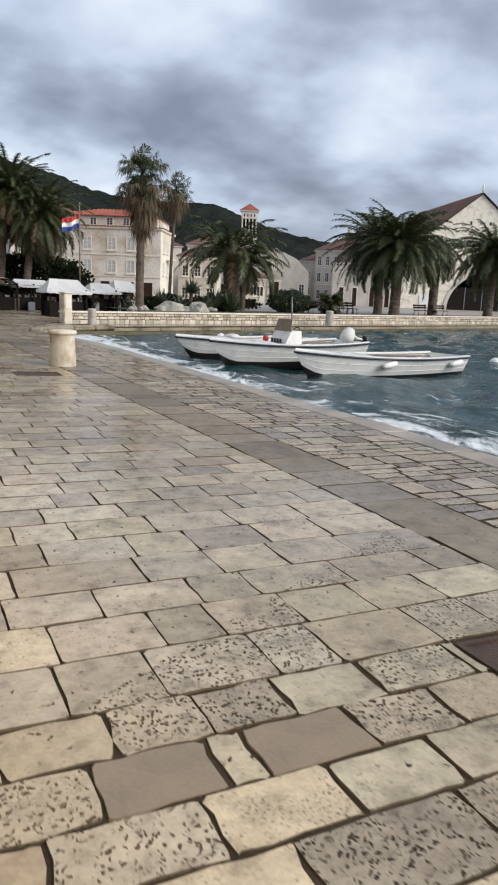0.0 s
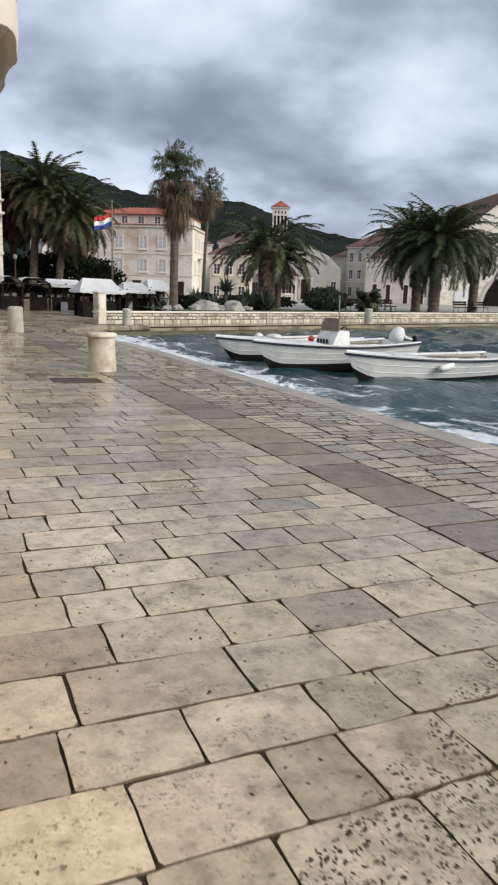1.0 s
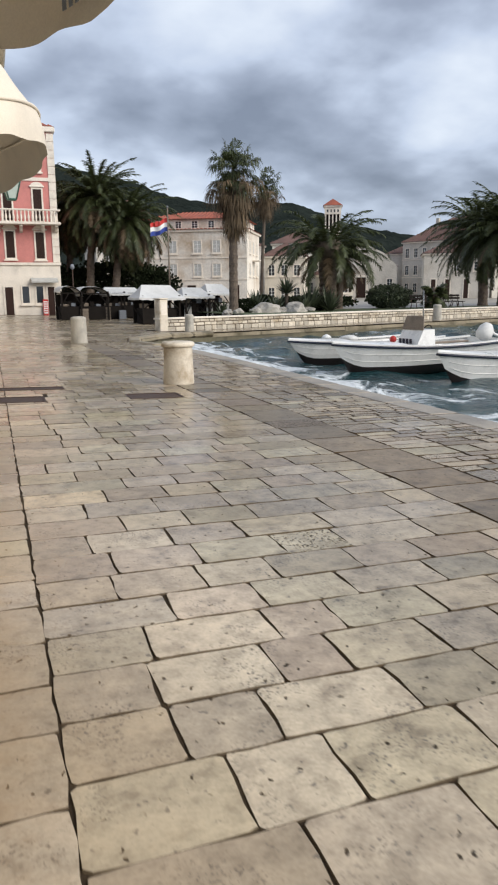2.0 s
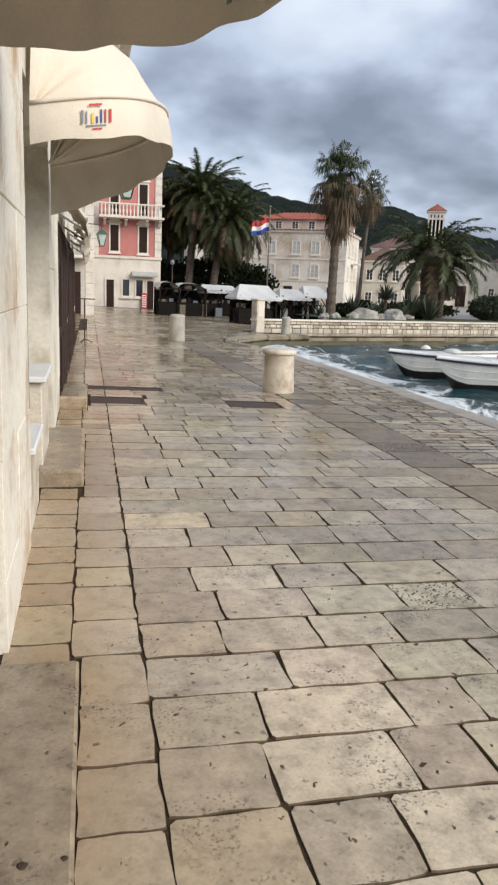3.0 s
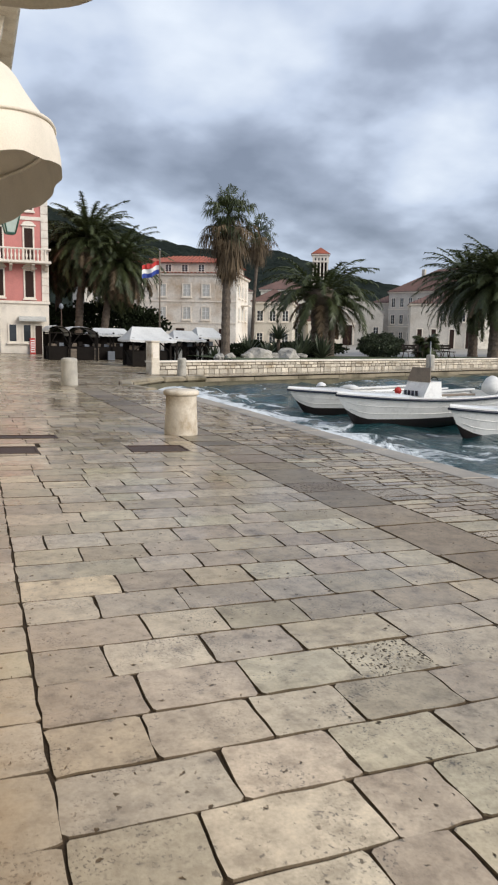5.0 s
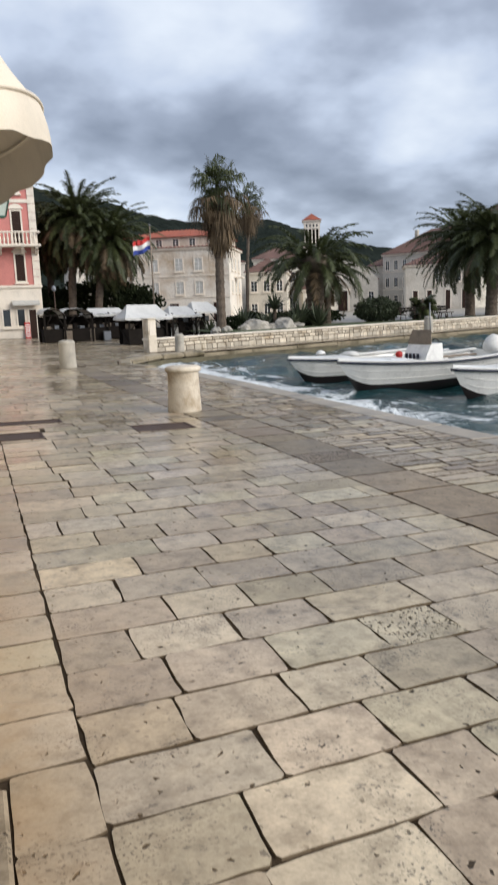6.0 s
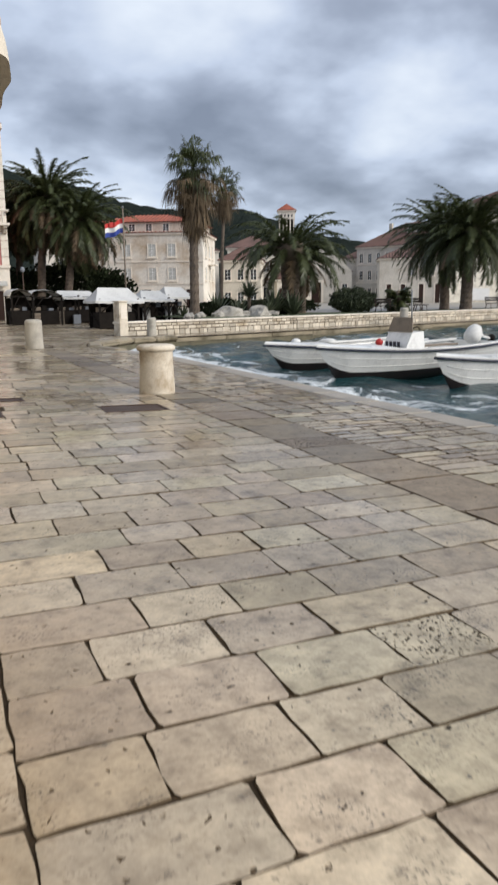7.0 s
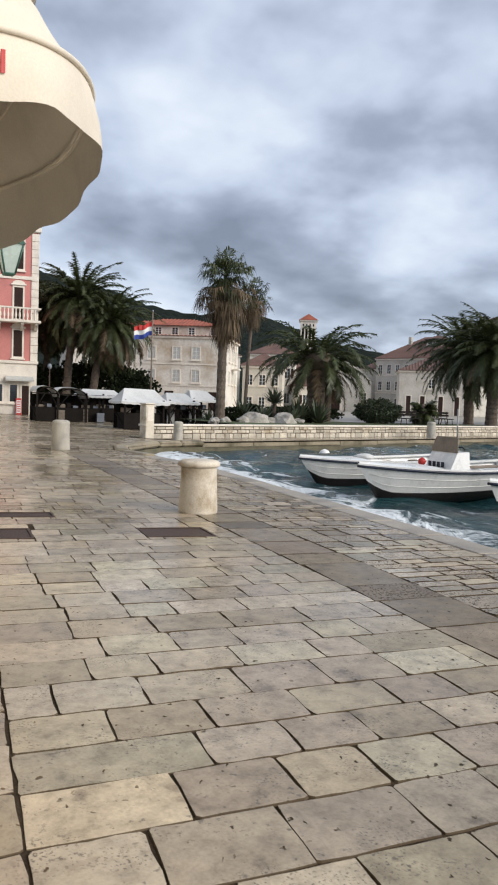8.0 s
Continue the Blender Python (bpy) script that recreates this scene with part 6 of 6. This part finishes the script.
def slab(x0, x1, y0, y1, gap=0.0025, wear=1.2):
    """One worn slab: rings of its outline about its own centre."""
    cx, cy = (x0 + x1) / 2, (y0 + y1) / 2
    w, d = (x1 - x0) / 2 - gap, (y1 - y0) / 2 - gap
    c = min(rng2.uniform(0.006, 0.028), w * 0.1, d * 0.1)
    q, e = w / 2, d / 3
    pts = [(-w + c, -d), (-q, -d), (0, -d), (q, -d), (w - c, -d), (w, -d + c), (w, -e), (w, e), (w, d - c), (w - c, d), (q, d), (0, d), (-q, d), (-w + c, d), (-w, d - c), (-w, e), (-w, -e), (-w, -d + c)]
    pts = [(x + rng.uniform(-0.006, 0.006) * wear, y + rng.uniform(-0.006, 0.006) * wear) for x, y in pts]
    lift, tx, ty = rng.uniform(-0.002, 0.002), rng.uniform(-0.008, 0.008), rng.uniform(-0.01, 0.01)
    rings = []
    for k, z in ((1.0, -0.02), (1 - 0.004 / max(w, 0.02), 0.0)):
        rings.append([(x * k, y * (1 - (1 - k) * w / max(d, 0.02)) + SKEW * x, z + lift + x * tx + y * ty + FALL * x) for x, y in pts])
    return cx, cy, rings


def blocked(x0, x1, y0, y1):
    for a, b, c, d in COVERS + [(-0.75, 3.0, -0.20, 6.34), (-0.75, 9.48, -0.2, 11.4), (-0.75, 13.64, -0.18, 15.05)]:
        if min(x1, c) - max(x0, a) > 0.01 and min(y1, d) - max(y0, b) > 0.01:
            return a, b, c, d
    return None


def strip_x(y):
    return 3.3 - 0.032 * (min(y, 27) - 7)


def edge_x(y):
    for (x0, y0), (x1, y1) in zip(QUAY, QUAY[1:]):
        if y0 <= y <= y1:
            return x0 + (x1 - x0) * (y - y0) / (y1 - y0)
    return 6.9


PITTED = (1.86, 7.08)
many, rough_rest, channel, coping, corner = Shape(), Shape(), Shape(), Shape(), Shape()
singles = 0


def lay(x0, x1, y0, y1, single, rest, gap=0.0025, wear=1.2):
    global singles
    if x1 - x0 < 0.06 or y1 - y0 < 0.05:
        return
    off = SKEW * ((x0 + x1) / 2 - 0.1)
    hit = blocked(x0, x1, y0 + off, y1 + off)
    if hit:
        # cut the slab round the cover
        a, b, c, d = hit[0], hit[1] - off, hit[2], hit[3] - off
        lay(x0, min(a, x1), y0, y1, single, rest, gap, wear)
        lay(max(c, x0), x1, y0, y1, single, rest, gap, wear)
        lay(max(a, x0), min(c, x1), y0, min(b, y1), single, rest, gap, wear)
        lay(max(a, x0), min(c, x1), max(d, y0), y1, single, rest, gap, wear)
        return
    if y0 < 2.5 and x0 > 0:
        gap, wear = 0.006, 2.0
    cx, cy, rings = slab(x0, x1, y0, y1, gap, wear)
    place = (cx, cy + SKEW * (cx - 0.1), ground_z(cx))
    if single and singles < 298:
        s = Shape().rings(rings)
        brown = abs(y0 - 1.97) < 0.01 and (abs(cx - 0.735) < 0.06 or abs(cx - 1.335) < 0.06)
        pitted = x0 < PITTED[0] < x1 and y0 + off < PITTED[1] < y1 + off
        ob = part("slab", s, brown_slab if brown else slab_pitted if pitted else slab_one, pavement, "smooth brown slab" if brown else "pitted bush-hammered slab" if pitted else "")
        ob.location = place
        singles += 1
    else:
        rest.rings(rings, m=Matrix.Translation(place))


behind = [0.62 - 0.37 * k for k in range(22, 0, -1)] + [0.62]
strips = [(-1, a, b) for a, b in zip(behind, behind[1:])] + [(r, ROWS[r], ROWS[r + 1]) for r in range(len(ROWS) - 1)]
for r, y0, y1 in strips:
    mid = (y0 + y1) / 2
    end = strip_x(mid)
    xs = [0.09] + list(JOINTS.get(r, ()))
    while xs[-1] < end - 0.75:
        xs.append(xs[-1] + rng.uniform(0.36, 0.66))
    xs.append(end)
    near = 0.6 < y0 < 14.5
    for a, b in zip(xs, xs[1:]):
        lay(a, b, y0, y1, near, many)
    # past the channel: smaller and rougher
    if mid < 31:
        lim = edge_x(mid) - 0.5
        y = y0
        parts_ = 1 if rng.random() < 0.45 else 2
        for k in range(parts_):
            a = end + (0.74 if mid < 27 else 0.0)
            h = (y1 - y0) / parts_
            while a < lim - 0.1:
                b = min(lim, a + rng.uniform(0.28, 0.62))
                if lim - b < 0.15:
                    b = lim
                lay(a, b, y0 + h * k, y0 + h * (k + 1), False, rough_rest, 0.012, 2.2)
                a = b
    elif mid < 34:
        a, lim = end, edge_x(mid) - 0.5
        while a < lim - 0.1:
            b = min(lim, a + rng.uniform(0.45, 0.8))
            lay(a, b, y0, y1, False, many)
            a = b
for a, b, stop in ((-0.24, 0.09, 62), (-0.545, -0.24, 31), (-4.0, -0.545, 62)):
    y = -7.2 if a > -1 else 31.0
    while y < stop:
        h = rng.uniform(0.3, 0.44)
        lay(a, b, y, y + h, 0 < y < 12, many, 0.0025)
        y += h
y = -7.2
while y < 27:
    h = rng.uniform(0.45, 0.95)
    x = strip_x(y + h / 2)
    for a, b in ((0.0, 0.74),):
        lay(x + a + 0.01, x + b, y, y + h, False, channel, 0.006)
    y += h
for (x0, y0), (x1, y1) in zip(QUAY, QUAY[1:]):
    d = Vector((x1 - x0, y1 - y0, 0))
    n = max(1, round(d.length / 1.3))
    for k in range(n):
        p = Vector((x0, y0, ground_z(x0) - 0.002)) + d * k / n
        m = Matrix.Translation(p) @ Matrix.Rotation(math.atan2(d.y, d.x), 4, "Z") @ Matrix.Rotation(-FALL, 4, "X")
        edge = corner if y0 > 26 else coping
        edge.box((0.008, 0.0, -0.2), (d.length / n - 0.008, 0.5, (0.05 if y0 > 26 else 0.006) + rng.uniform(-0.004, 0.006)), m=m, bevel=0.09 if y0 > 26 else 0.03)
tagged(part("slabs", many, slab_many, pavement), kind="stuff")
tagged(part("rough_slabs", rough_rest, rough_many, pavement, "rough mixed limestone paving near the water"), kind="stuff")
tagged(part("channel_slabs", channel, strip_stone, pavement, "smooth grey channel stones"), kind="stuff")
tagged(part("edge_slabs", coping, quay_stone, pavement, "large rounded quay edge stones"), kind="stuff")
tagged(part("corner_slabs", corner, brown_kerb, pavement, "rounded weedy brown edge stones at the corner"), kind="stuff")
# the square beyond
s = Shape()
rng = random.Random(8)
for r, (y0, y1) in enumerate(zip(ROWS, ROWS[1:])):
    if y0 < 34:
        continue
    x = -8.0 if y0 > 40 else 0.1
    while x < (8.4 if y0 < 35.3 else 6.4 if y0 < 37 else 9.5):
        w = rng.uniform(0.5, 0.9)
        if x + w > (strip_x(30) if y0 < 34 else -9):
            _, _, rings = slab(x, x + w, y0, y1)
            s.rings(rings, m=Matrix.Translation((x + w / 2, (y0 + y1) / 2, ground_z(x + w / 2) - 0.001)))
        x += w
tagged(part("square_slabs", s, slab_many, pavement), kind="stuff")
